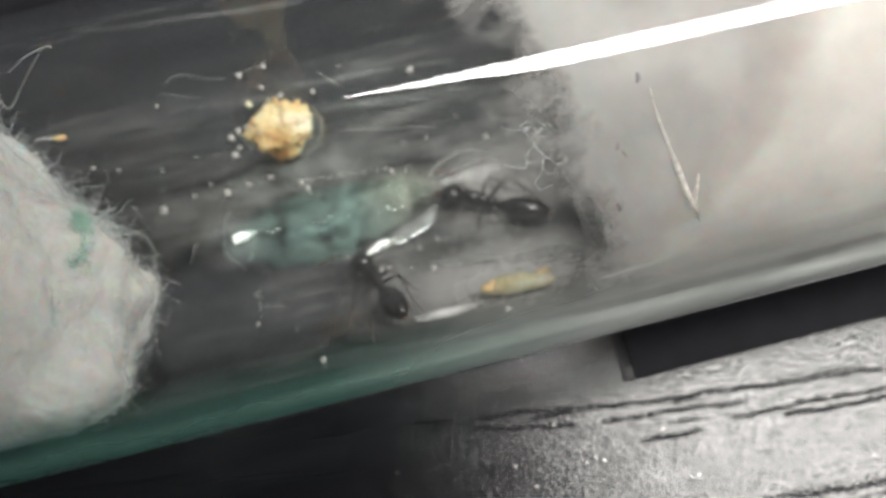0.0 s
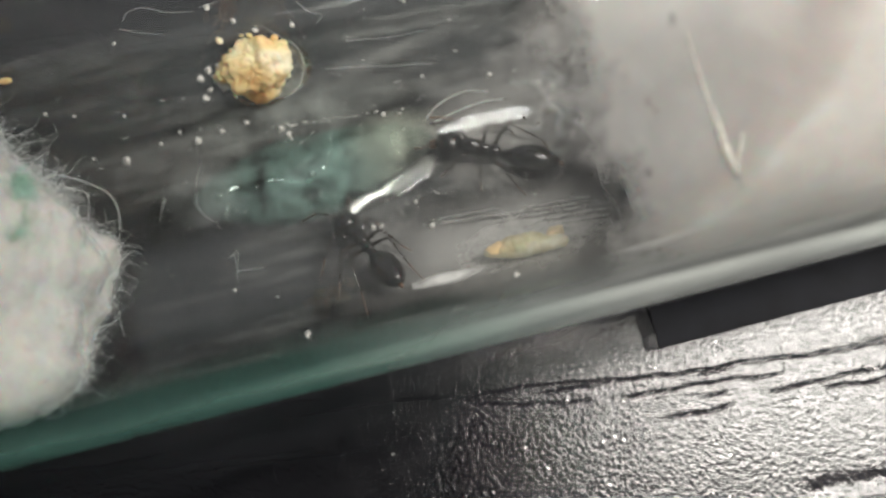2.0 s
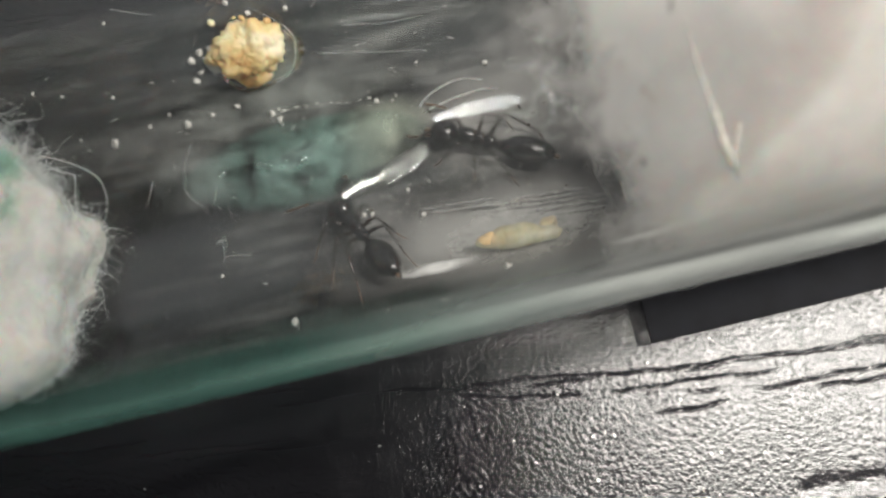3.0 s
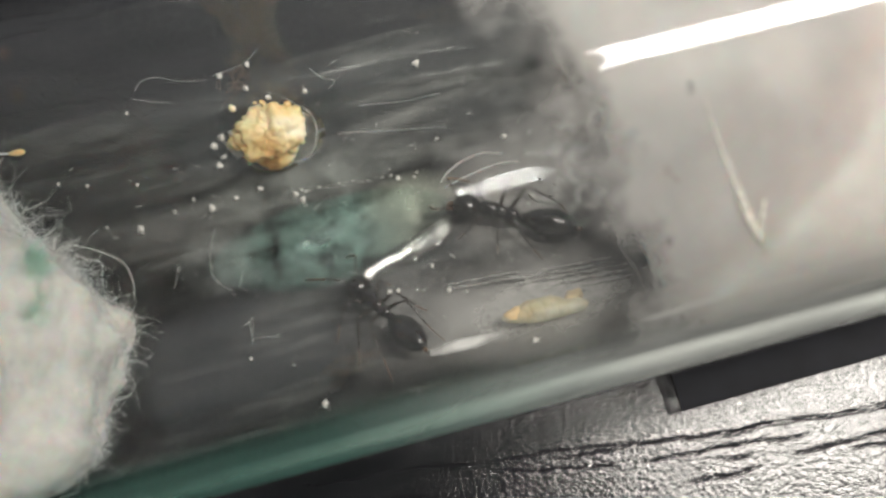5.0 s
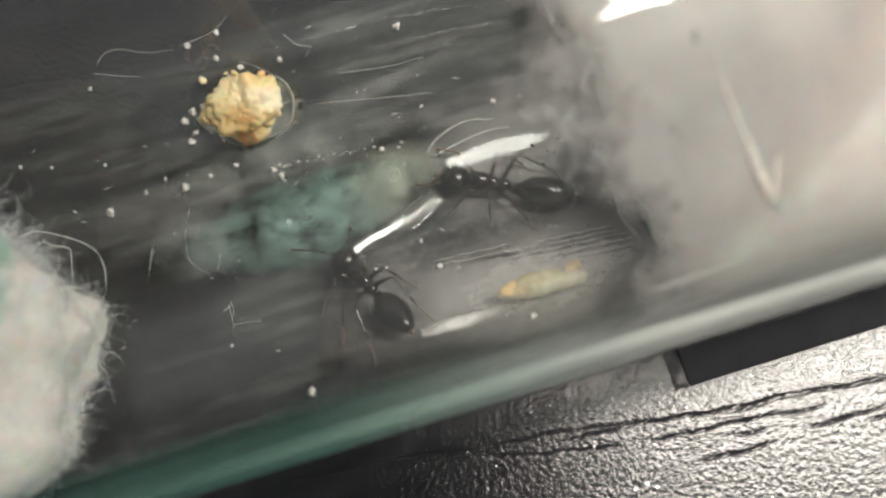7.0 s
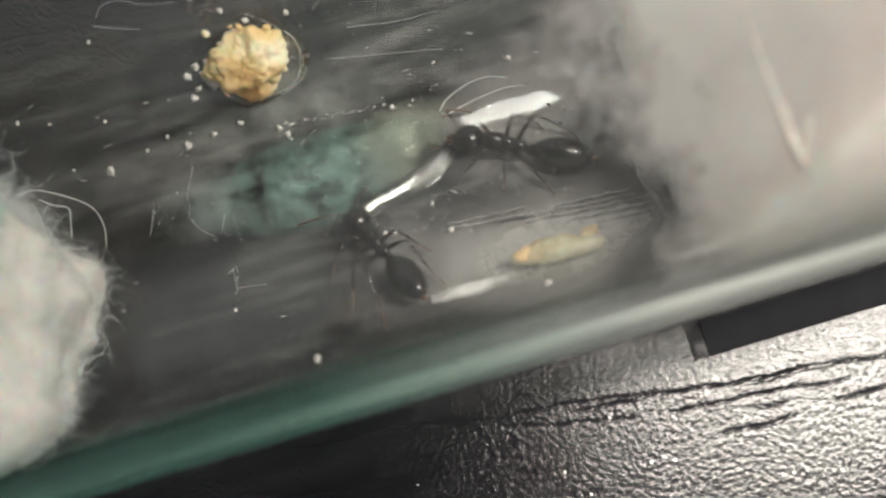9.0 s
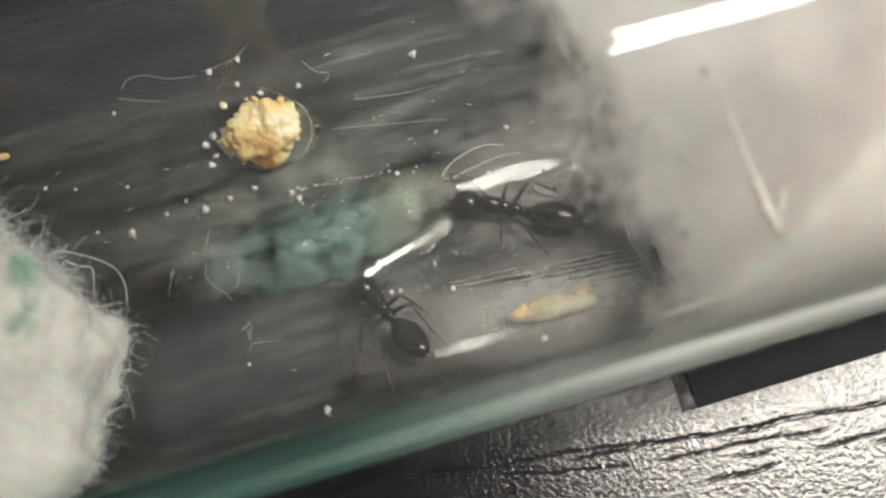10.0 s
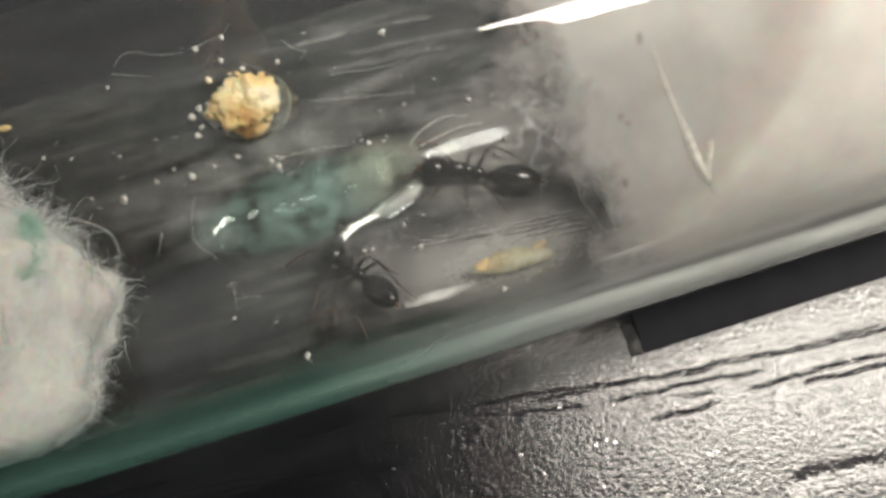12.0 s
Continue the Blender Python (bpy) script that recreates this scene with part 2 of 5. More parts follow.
def mat_lit_grime():
    """A thin dried film on the tube's floor: blotches and streaks along the tube, graded to lighten the floor, thicker
    towards the damp end.
    """
    m = Mat("lit_grime", (0.56, 0.57, 0.54), 0.8)
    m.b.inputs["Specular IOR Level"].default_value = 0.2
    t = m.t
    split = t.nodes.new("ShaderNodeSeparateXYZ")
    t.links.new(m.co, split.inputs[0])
    # both grades put the floor's brightness into the film's opacity
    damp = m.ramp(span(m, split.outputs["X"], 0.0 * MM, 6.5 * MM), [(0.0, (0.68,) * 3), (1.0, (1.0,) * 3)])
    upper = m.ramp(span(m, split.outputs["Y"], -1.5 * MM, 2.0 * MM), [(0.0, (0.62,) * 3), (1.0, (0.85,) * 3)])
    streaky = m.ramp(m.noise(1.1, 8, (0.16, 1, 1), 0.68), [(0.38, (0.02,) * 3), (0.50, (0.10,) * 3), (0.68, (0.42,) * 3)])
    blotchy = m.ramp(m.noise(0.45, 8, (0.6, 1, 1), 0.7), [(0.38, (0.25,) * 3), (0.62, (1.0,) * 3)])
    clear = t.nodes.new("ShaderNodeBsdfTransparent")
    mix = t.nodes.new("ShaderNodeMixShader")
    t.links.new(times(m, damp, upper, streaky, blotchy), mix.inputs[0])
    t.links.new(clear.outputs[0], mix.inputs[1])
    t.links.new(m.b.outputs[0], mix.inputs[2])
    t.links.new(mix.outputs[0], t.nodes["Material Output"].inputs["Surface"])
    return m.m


def mat_plain(name, colour, rough=0.6, per_mm=0.01, spread=0.2, **extra):
    m = Mat(name, colour, rough, **extra)
    m.colour(m.noise(per_mm, 5), [(0.3, tuple(c * (1 - spread) for c in colour)), (0.7, tuple(min(1, c * (1 + spread)) for c in colour))])
    return m.m


TABLE, GLASS, GLASS_INNER = mat_table(), mat_glass("glass", 0.022), mat_glass("clean_glass", 0.002)
DROP = mat_syrup()
CLEAR = mat_liquid("clear_syrup", (0.97, 0.98, 0.97), 0.03, (0.7, 0.7, 0.65))
COTTON_DRY = mat_cotton("dry_cotton", (0.60, 0.59, 0.565), (0.74, 0.728, 0.70), 0.6, 0.04, 0.8)
COTTON_WET = mat_cotton("wet_cotton", (0.52, 0.50, 0.48), (0.74, 0.715, 0.68), 1.0, 0.06, 9.0)
WISP_DRY, WISP_WET = mat_wisp("dry_wisps", (0.88, 0.865, 0.83), 0.30), mat_wisp("wet_wisps", (0.62, 0.61, 0.59), 0.5)
STREAK = mat_wisp("grey_streak", (0.34, 0.34, 0.33), 0.10, 2.2)
WET_FOG = mat_fog()
CREASE = mat_wisp("pale_crease", (0.95, 0.90, 0.81), 0.72, 0.9)
SMUDGE, SMUDGE_BROWN = mat_wisp("dark_smudge", (0.12, 0.115, 0.11), 0.95, 6.0), mat_wisp("brown_smudge", (0.30, 0.22, 0.15), 0.8, 6.0)
# light guided in the glass edge, put into the colours of two films
TEAL_FILM = mat_film("teal_film", (0.18, 0.44, 0.36), 12.0, 5.0, 0.75)
PALE_FILM = mat_film("pale_film", (0.88, 0.90, 0.87), 3.0, 10.0, 1.0)
FIBRE, FIBRE_GREY = mat_fibre("cotton_fibre", (0.78, 0.77, 0.745)), mat_fibre("grey_fibre", (0.55, 0.55, 0.53))
LINT = mat_fibre("brown_lint", (0.20, 0.15, 0.12))
GREEN = mat_cotton("green_fluff", (0.42, 0.72, 0.54), (0.58, 0.85, 0.68))
ANT, ANT_LEG = mat_ant("ant_shell", (0.012, 0.011, 0.0105), 0.23), mat_ant("ant_leg", (0.025, 0.019, 0.015), 0.22)
ANT_PALE = mat_ant("ant_tarsus", (0.09, 0.05, 0.028), 0.4)
CRUMB, LARVA = mat_crumb(), mat_larva()
LARVA_TIP = mat_plain("larva_tip", (0.70, 0.47, 0.20), 0.6, 2.0, 0.35, Subsurface_Weight=0.0, Subsurface_Scale=0.3 * MM)
LARVA_TAIL = mat_plain("larva_tail", (0.50, 0.38, 0.20), 0.5, 2.0, 0.3, Subsurface_Weight=0.15, Subsurface_Scale=0.3 * MM)
GRAIN = mat_plain("white_grain", (0.68, 0.66, 0.62), 0.45, 3.0, 0.15)
DUST = mat_plain("grey_dust", (0.36, 0.36, 0.345), 0.6, 3.0, 0.3)
SPECK = mat_plain("dark_speck", (0.05, 0.04, 0.03), 0.6, 3.0, 0.4)
# black and grey for the plug's shade on the table
SHADE_BAR = mat_plain("shade_black", (0.006, 0.0065, 0.009), 0.6, 1.0, 0.3, Specular_IOR_Level=0.12)
SHADE_END = mat_wisp("shade_grey", (0.012, 0.012, 0.014), 0.5, 1.5)
STEEL = mat_plain("grey_metal", (0.45, 0.45, 0.46), 0.4, 0.05, 0.1, Metallic=0.8)


def mat_glow():
    m = Mat("diffuser", (0.9, 0.9, 0.9), 0.4, Emission_Strength=LAMP_GLOW)
    m.b.inputs["Emission Color"].default_value = (1.0, 0.94, 0.85, 1)
    return m.m


GLOW = mat_glow()
PHONE = mat_plain("phone_back", (0.02, 0.02, 0.022), 0.5, 0.2, 0.2)
PHONE_GLASS = mat_plain("phone_glass", (0.01, 0.01, 0.012), 0.12, 0.2, 0.2)


# ---- building helpers; lengths in millimetres ----
def part(name, bm, material, parent=None, label="", smooth=True, scale=MM):
    """Links a bmesh as one mesh object, under a thing where a parent is given."""
    if scale != 1:
        bmesh.ops.scale(bm, vec=(scale,) * 3, verts=bm.verts)
    me = bpy.data.meshes.new(name)
    bm.to_mesh(me)
    bm.free()
    me.materials.append(material)
    if smooth:
        me.polygons.foreach_set("use_smooth", [True] * len(me.polygons))
    ob = new(name, me)
    if parent is not None:
        ob.parent = parent
    if label:
        ob["label"] = label
    return ob


def mesh_of(name, verts, faces, material, parent=None, label="", smooth=True):
    me = bpy.data.meshes.new(name)
    me.from_pydata([tuple(c * MM for c in v) for v in verts], [], faces)
    me.materials.append(material)
    if smooth:
        me.polygons.foreach_set("use_smooth", [True] * len(me.polygons))
    ob = new(name, me)
    if parent is not None:
        ob.parent = parent
    if label:
        ob["label"] = label
    return ob


def empty(name, m=None):
    ob = new(name)
    ob.empty_display_size = 0.001
    if m is not None:
        ob.matrix_basis = m
    return ob


def add_ball(bm, at, size, rot=(0, 0, 0), seg=20, rings=12, rough=0.0, freq=1.0, taper=0.0):
    """An ellipsoid, roughened by noise and tapered along its x."""
    r = bmesh.ops.create_uvsphere(bm, u_segments=seg, v_segments=rings, radius=1)
    turn = Euler([radians(a) for a in rot]).to_matrix()
    off = Vector((random.random() * 50, random.random() * 50, random.random() * 50))
    for v in r["verts"]:
        c = v.co.copy()
        k = 1 - taper * c.x if taper else 1
        p = Vector((c.x * size[0], c.y * size[1] * k, c.z * size[2] * k))
        if rough:
            p *= 1 + rough * noise.fractal(p * freq + off, 0.8, 2.0, 4)
        v.co = turn @ p + Vector(at)
    return r["verts"]


def smooth_line(pts, steps=6):
    """A Catmull-Rom line through the points."""
    p = [Vector(q) for q in pts]
    p = [p[0] * 2 - p[1]] + p + [p[-1] * 2 - p[-2]]
    out = []
    for i in range(1, len(p) - 2):
        for k in range(steps):
            u = k / steps
            a, b, c, d = p[i - 1], p[i], p[i + 1], p[i + 2]
            out.append(0.5 * ((2 * b) + (c - a) * u + (2 * a - 5 * b + 4 * c - d) * u * u + (3 * b - a - 3 * c + d) * u ** 3))
    out.append(p[-2])
    return out


def strand_geo(line, radius, sides=5, end=0.6, store=None):
    """Verts and faces of a thin round strand along a line; radius may be a list."""
    verts, faces = store if store is not None else ([], [])
    base = len(verts)
    n = len(line)
    up = Vector((0.31, 0.17, 0.93))
    for i, p in enumerate(line):
        d = (line[min(i + 1, n - 1)] - line[max(i - 1, 0)])
        d = d.normalized() if d.length > 1e-9 else Vector((1, 0, 0))
        a = d.cross(up)
        if a.length < 1e-3:
            a = d.cross(Vector((1, 0, 0)))
        a.normalize()
        b = d.cross(a)
        rr = radius[i] if isinstance(radius, (list, tuple)) else radius * (1 - (1 - end) * i / max(1, n - 1))
        for k in range(sides):
            w = 2 * math.pi * k / sides
            verts.append(tuple(p + a * (rr * math.cos(w)) + b * (rr * math.sin(w))))
    for i in range(n - 1):
        for k in range(sides):
            k2 = (k + 1) % sides
            faces.append((base + i * sides + k, base + i * sides + k2, base + (i + 1) * sides + k2, base + (i + 1) * sides + k))
    faces.append(tuple(base + k for k in range(sides))[::-1])
    faces.append(tuple(base + (n - 1) * sides + k for k in range(sides)))
    return verts, faces


def strand(name, pts, radius, material, parent=None, label="", steps=6, sides=6, end=0.6):
    v, f = strand_geo(smooth_line(pts, steps), radius, sides, end)
    return mesh_of(name, v, f, material, parent, label)


def wall_z(y, r=R_IN):
    """Height of the tube's inner bottom at y."""
    return AXIS_Z - math.sqrt(max(0.0, r * r - y * y))


# ---- the lamp ----
def box(name, x0, y0, z0, x1, y1, z1, material, parent=None, label="", bevel=0.0):
    """A box in metres."""
    bm = bmesh.new()
    bmesh.ops.create_cube(bm, size=1)
    for v in bm.verts:
        v.co = Vector(((x0 + x1) / 2 + v.co.x * (x1 - x0), (y0 + y1) / 2 + v.co.y * (y1 - y0), (z0 + z1) / 2 + v.co.z * (z1 - z0)))
    if bevel:
        bmesh.ops.bevel(bm, geom=bm.edges[:], offset=bevel, segments=2, affect="EDGES")
    return part(name, bm, material, parent, label, smooth=False, scale=1)


def desk_lamp():
    """A long LED desk lamp over the table, along the tube and a little past it."""
    lamp = empty("desk_lamp", pose(-0.050, 0.032, LAMP_Z, 0, 0, -16))
    bm = bmesh.new()
    bm.faces.new([bm.verts.new(v) for v in ((0, 0, 0), (0, 0.036, 0), (0.36, 0.036, 0), (0.36, 0, 0))])
    part("diffuser", bm, GLOW, lamp, "glowing white diffuser strip", smooth=False, scale=1)
    box("head", -0.004, -0.004, 0.0032, 0.40, 0.040, 0.016, STEEL, lamp, "grey metal lamp head", bevel=0.002)
    for b in ((-0.004, -0.004, 0.364, -0.0005), (-0.004, 0.0365, 0.364, 0.040), (-0.004, -0.0004, -0.0005, 0.0364), (0.3605, -0.0004, 0.364, 0.0364)):
        box("rim", b[0], b[1], -0.001, b[2], b[3], 0.0030, STEEL, lamp)
    box("stem", 0.372, 0.010, -LAMP_Z + 0.012, 0.394, 0.030, 0.0030, STEEL, lamp, "upright grey metal stem", bevel=0.003)
    box("base", 0.30, -0.06, -LAMP_Z + 0.0002, 0.47, 0.11, -LAMP_Z + 0.0115, STEEL, lamp, "flat weighted base", bevel=0.003)
    tagged(lamp, "grey metal strip desk lamp, switched on", "desk lamp")


def rounded_slab(name, x0, y0, z0, x1, y1, z1, corner, material, parent, label=""):
    """A flat slab with round corners and softened edges, in millimetres."""
    bm = bmesh.new()
    ring = []
    for cx, cy, start in ((x1 - corner, y1 - corner, 0), (x0 + corner, y1 - corner, 90), (x0 + corner, y0 + corner, 180), (x1 - corner, y0 + corner, 270)):
        for k in range(9):
            a = radians(start + 90 * k / 8)
            ring.append((cx + corner * math.cos(a), cy + corner * math.sin(a)))
    face = bm.faces.new([bm.verts.new((x, y, z0)) for x, y in ring])
    r = bmesh.ops.extrude_face_region(bm, geom=[face])
    for v in [e for e in r["geom"] if isinstance(e, bmesh.types.BMVert)]:
        v.co.z = z1
    bmesh.ops.recalc_face_normals(bm, faces=bm.faces[:])
    rims = [e for e in bm.edges if abs(e.verts[0].co.z - e.verts[1].co.z) < 1e-6]
    bmesh.ops.bevel(bm, geom=rims, offset=min(0.8, (z1 - z0) * 0.3), segments=2, affect="EDGES")
    return part(name, bm, material, parent, label)


def phone():
    """The phone that films, whose dark back shows in the glass and cuts off the lamp's mirror image. It stays out of
    view behind the camera, its edges fitted to that cut-off.
    """
    ob = empty("smartphone")
    rounded_slab("body", -147, -51, 7.0, 0, 21.0, 14.5, 4.5, PHONE, ob, "black phone back and sides")
    rounded_slab("screen", -145, -49, 14.55, -2, 19, 14.8, 3.5, PHONE_GLASS, ob, "dark glass screen")
    rounded_slab("camera_bump", -30, -12, 6.2, -4, 14, 6.95, 7.0, PHONE_GLASS, ob, "raised glass camera window")
    return tagged(ob, "black smartphone filming close above the test tube", "phone")


def floor():
    m = Mat("floor_boards", (0.30, 0.24, 0.18), 0.55)
    m.colour(m.noise(0.004, 5, (0.15, 2, 1)), [(0.3, (0.20, 0.15, 0.11)), (0.7, (0.36, 0.29, 0.22))])
    bm = bmesh.new()
    bmesh.ops.create_cube(bm, size=1)
    for v in bm.verts:
        v.co = Vector((v.co.x * 9.0, v.co.y * 9.0, -0.802 + v.co.z * 0.1))
    tagged(part("floor", bm, m.m, smooth=False, scale=1), kind="structure")


# ---- the table: black wood-grain laminate with pressed grooves ----
GROOVES = (  # x0, y0, x1, y1, half width, depth
    (7.1, -8.75, 11.6, -9.85, 0.09, 0.09), (5.2, -8.2, 12.4, -9.1, 0.08, 0.07), (9.5, -8.95, 24.0, -10.55, 0.09, 0.10),
    (12.3, -9.80, 18.4, -10.45, 0.08, 0.09), (14.9, -10.52, 16.25, -10.58, 0.09, 0.09), (13.6, -10.92, 16.3, -11.12, 0.10, 0.10),
    (17.3, -10.9, 24.5, -11.3, 0.09, 0.09), (19.2, -11.3, 25.0, -11.75, 0.10, 0.10), (15.0, -9.75, 23.0, -10.2, 0.06, 0.05),
    (9.6, -1.9, 14.2, -2.55, 0.09, 0.36), (10.3, -2.3, 14.6, -2.85, 0.09, 0.36), (11.2, -2.75, 14.4, -3.15, 0.09, 0.32),
    (6.0, -1.55, 12.0, -2.2, 0.07, 0.22), (17.5, -14.6, 34.0, -15.6, 0.5, 0.14))


def table():
    rnd = random.Random(5)
    grooves = list(GROOVES)
    for _ in range(70):
        x, y, ln = rnd.uniform(-16, 30), rnd.choice((rnd.uniform(1.5, 19), rnd.uniform(-19, -12.2))), rnd.uniform(3, 11)
        if y < 0 and x > 6:
            y -= 3.5
        grooves.append((x, y, x + ln, y - ln * rnd.uniform(0.09, 0.14), rnd.uniform(0.06, 0.14), rnd.uniform(0.07, 0.17)))
    for _ in range(8):
        x, y, ln = rnd.uniform(-14, 2), rnd.uniform(-9.5, -6.5), rnd.uniform(3, 7)
        grooves.append((x, y, x + ln, y - ln * 0.12, 0.07, 0.07))
    xs, ys = np.arange(-16, 34.01, 0.2), np.arange(-20, 20.01, 0.045)
    gx, gy = np.meshgrid(xs, ys, indexing="ij")
    z = np.zeros_like(gx)
    for k, (x0, y0, x1, y1, w, dep) in enumerate(grooves):
        u = (gx - x0) / (x1 - x0)
        line = y0 + (y1 - y0) * u + 0.045 * np.sin(gx * 1.3 + k * 2.1) + 0.025 * np.sin(gx * 4.1 + k) + 0.012 * np.sin(gx * 11 + 3 * k)
        ends = np.clip(np.minimum(u, 1 - u) * (x1 - x0) / 0.5, 0, 1)
        z -= 0.20 * dep * ends * np.exp(-(((gy - line) / (0.58 * w)) ** 2))
    edge = np.clip(np.minimum(np.minimum(gx - xs[0], xs[-1] - gx), np.minimum(gy - ys[0], ys[-1] - gy)) / 1.0, 0, 1)
    z *= edge
    nx, ny = len(xs), len(ys)
    verts = np.stack([gx.ravel(), gy.ravel(), z.ravel()], 1)
    idx = np.arange(nx * ny).reshape(nx, ny)
    quads = np.stack([idx[:-1, :-1].ravel(), idx[1:, :-1].ravel(), idx[1:, 1:].ravel(), idx[:-1, 1:].ravel()], 1)
    faces = quads.tolist()
    verts = verts.tolist()
    n0 = len(verts)
    big = (-500.0, -350.0, 700.0, 400.0)
    verts += [[big[0], big[1], 0], [big[2], big[1], 0], [big[2], big[3], 0], [big[0], big[3], 0], [big[0], big[1], -25], [big[2], big[1], -25], [big[2], big[3], -25], [big[0], big[3], -25]]
    faces += [[n0, n0 + 1] + idx[::-1, 0].tolist(), [n0 + 1, n0 + 2] + idx[-1, ::-1].tolist(), [n0 + 2, n0 + 3] + idx[:, -1].tolist(), [n0 + 3, n0] + idx[0, :].tolist()]
    faces += [[n0 + 4, n0 + 7, n0 + 6, n0 + 5], [n0, n0 + 4, n0 + 5, n0 + 1], [n0 + 1, n0 + 5, n0 + 6, n0 + 2], [n0 + 2, n0 + 6, n0 + 7, n0 + 3], [n0 + 3, n0 + 7, n0 + 4, n0]]
    t = empty("table")
    mesh_of("tabletop", verts, faces, TABLE, t, "black wood-grain laminate top with pressed grooves", smooth=False)
    for x, y in ((-0.46, -0.31), (0.62, -0.31), (-0.46, 0.33), (0.62, 0.33)):
        box("leg", x, y, -0.75, x + 0.04, y + 0.04, -0.0255, STEEL, t, bevel=0.003)
    tagged(t, "black wood-grain laminate table under the test tube", "table")
    # shade under the tube's wet end, laid as a flat black strip, thin and grey-ended
    tape = empty("shade_strip")
    for name, x0, x1, z1, mat, label in (("strip", 14.24, 90.0, 0.12, SHADE_BAR, "matt black strip for shade"), ("grey_end", 13.72, 14.23, 0.05, SHADE_END, "grey fading end of the shade")):
        bm = bmesh.new()
        n = 60
        prof = [(x0 + 0.05 * noise.noise(Vector((k * 0.7, x0, 0))) + 0.02 * (k / n), -8.55 + 0.02 * noise.noise(Vector((k, 3, 0))) + 16.5 * k / n) for k in range(n + 1)]
        lo = [bm.verts.new((x, y, 0.02)) for x, y in prof]
        hi = [bm.verts.new((x1, y, 0.02)) for x, y in prof]
        for a, b in zip(range(n), range(1, n + 1)):
            bm.faces.new((lo[a], hi[a], hi[b], lo[b]))
        r = bmesh.ops.extrude_face_region(bm, geom=bm.faces[:])
        for v in [e for e in r["geom"] if isinstance(e, bmesh.types.BMVert)]:
            v.co.z = z1
        bmesh.ops.recalc_face_normals(bm, faces=bm.faces[:])
        part(name, bm, mat, tape, label, smooth=False)
    tagged(tape, "flat matt black strip for the shade on the table under the tube", "tape")


# ---- the glass tube ----
def lathe(name, line, material, parent, label="", closed=False, seg=96):
    """A surface of revolution about the tube's axis from (x, radius) pairs."""
    verts, faces = [], []
    for x, r in line:
        for k in range(seg):
            a = 2 * math.pi * k / seg
            verts.append((x, max(r, 0.001) * math.sin(a), AXIS_Z - max(r, 0.001) * math.cos(a)))
    n = len(line)
    for i in range(n if closed else n - 1):
        j = (i + 1) % n
        for k in range(seg):
            k2 = (k + 1) % seg
            faces.append((i * seg + k, i * seg + k2, j * seg + k2, j * seg + k))
    ob = mesh_of(name, verts, faces, material, parent, label)
    ob.visible_shadow = False
    return ob


def tube():
    t = empty("test_tube")
    wall = [(x, 8.0) for x in np.linspace(-36.9, 104, 32)] + [(104 + 8 * math.sin(a), 8 * math.cos(a)) for a in np.linspace(0.12, math.pi / 2, 14)]
    lathe("wall", wall, GLASS, t, "clear round-bottomed glass wall")
    lip = [(-37.0, 7.0), (-37.0, 8.0), (-37.3, 8.25), (-37.9, 8.4), (-38.4, 8.3), (-38.6, 7.9), (-38.5, 7.4), (-38.1, 7.05), (-37.6, 7.0)]
    lathe("lip", lip, GLASS, t, "thick rolled glass lip", True)
    verts, faces = [], []
    for i, x in enumerate(np.linspace(-37, 104, 30)):
        for k in range(41):
            a = radians(-62 + 124 * k / 40)
            verts.append((x, 7.0 * math.sin(a), AXIS_Z - 7.0 * math.cos(a)))
            if i and k:
                n = len(verts) - 1
                faces.append((n - 42, n - 41, n, n - 1))
    mesh_of("inner_wall", verts, faces, GLASS_INNER, t, "inner face of the glass under the syrup").visible_shadow = False
    tagged(t, "clear glass test tube lying on the black table", "test tube")


# ---- cotton plugs ----
def plug(front, back, sign, shift, material, seed, depth=3.2, lumps=0.75, radius=6.88, parent=None, name="body", square=0.8):
    """A cotton plug: a rounded front at x = front that fills the tube to x = back. sign +1: the front faces -x."""
    off = Vector((seed * 7.3, seed * 3.1, seed))
    nr, ns = 44, 72
    verts, faces = [], []
    rings = []
    for i in range(nr + 1):
        u = i / nr
        if u < 0.72:
            w = u / 0.72
            rr, xx = radius * math.sin(w * math.pi / 2) ** square, depth * (1 - math.cos(w * math.pi / 2))
        else:
            rr, xx = radius, depth + (u - 0.72) / 0.28 * (abs(back - front) - depth)
        row = []
        for k in range(ns):
            a = 2 * math.pi * k / ns
            y, z = rr * math.sin(a), AXIS_Z - rr * math.cos(a)
            p = Vector((xx, y, z))
            fade = min(1.0, max(0.0, 1 - (xx - 3) / 12))
            d = lumps * (noise.fractal(p * 0.42 + off, 0.9, 2.0, 5) * fade + 0.16 * noise.fractal(p * 2.1 + off, 0.8, 2.0, 3))
            x = front + sign * (xx + d + shift(y, z) * fade)
            r2 = rr if rr < 0.1 or radius > 7 else min(6.95, rr + 0.10 * noise.fractal(p * 1.3 - off, 0.8, 2, 3))
            row.append(len(verts))
            verts.append((x, r2 * math.sin(a), AXIS_Z - r2 * math.cos(a)))
        rings.append(row)
    for a, b in zip(rings, rings[1:]):
        for k in range(ns):
            k2 = (k + 1) % ns
            faces.append((a[k], a[k2], b[k2], b[k]) if sign < 0 else (a[k], b[k], b[k2], a[k2]))
    faces.append(tuple(rings[-1]))
    mesh_of(name, verts, faces, material, parent)
    return [Vector(v) for v in verts[: int(nr * 0.8) * ns]]


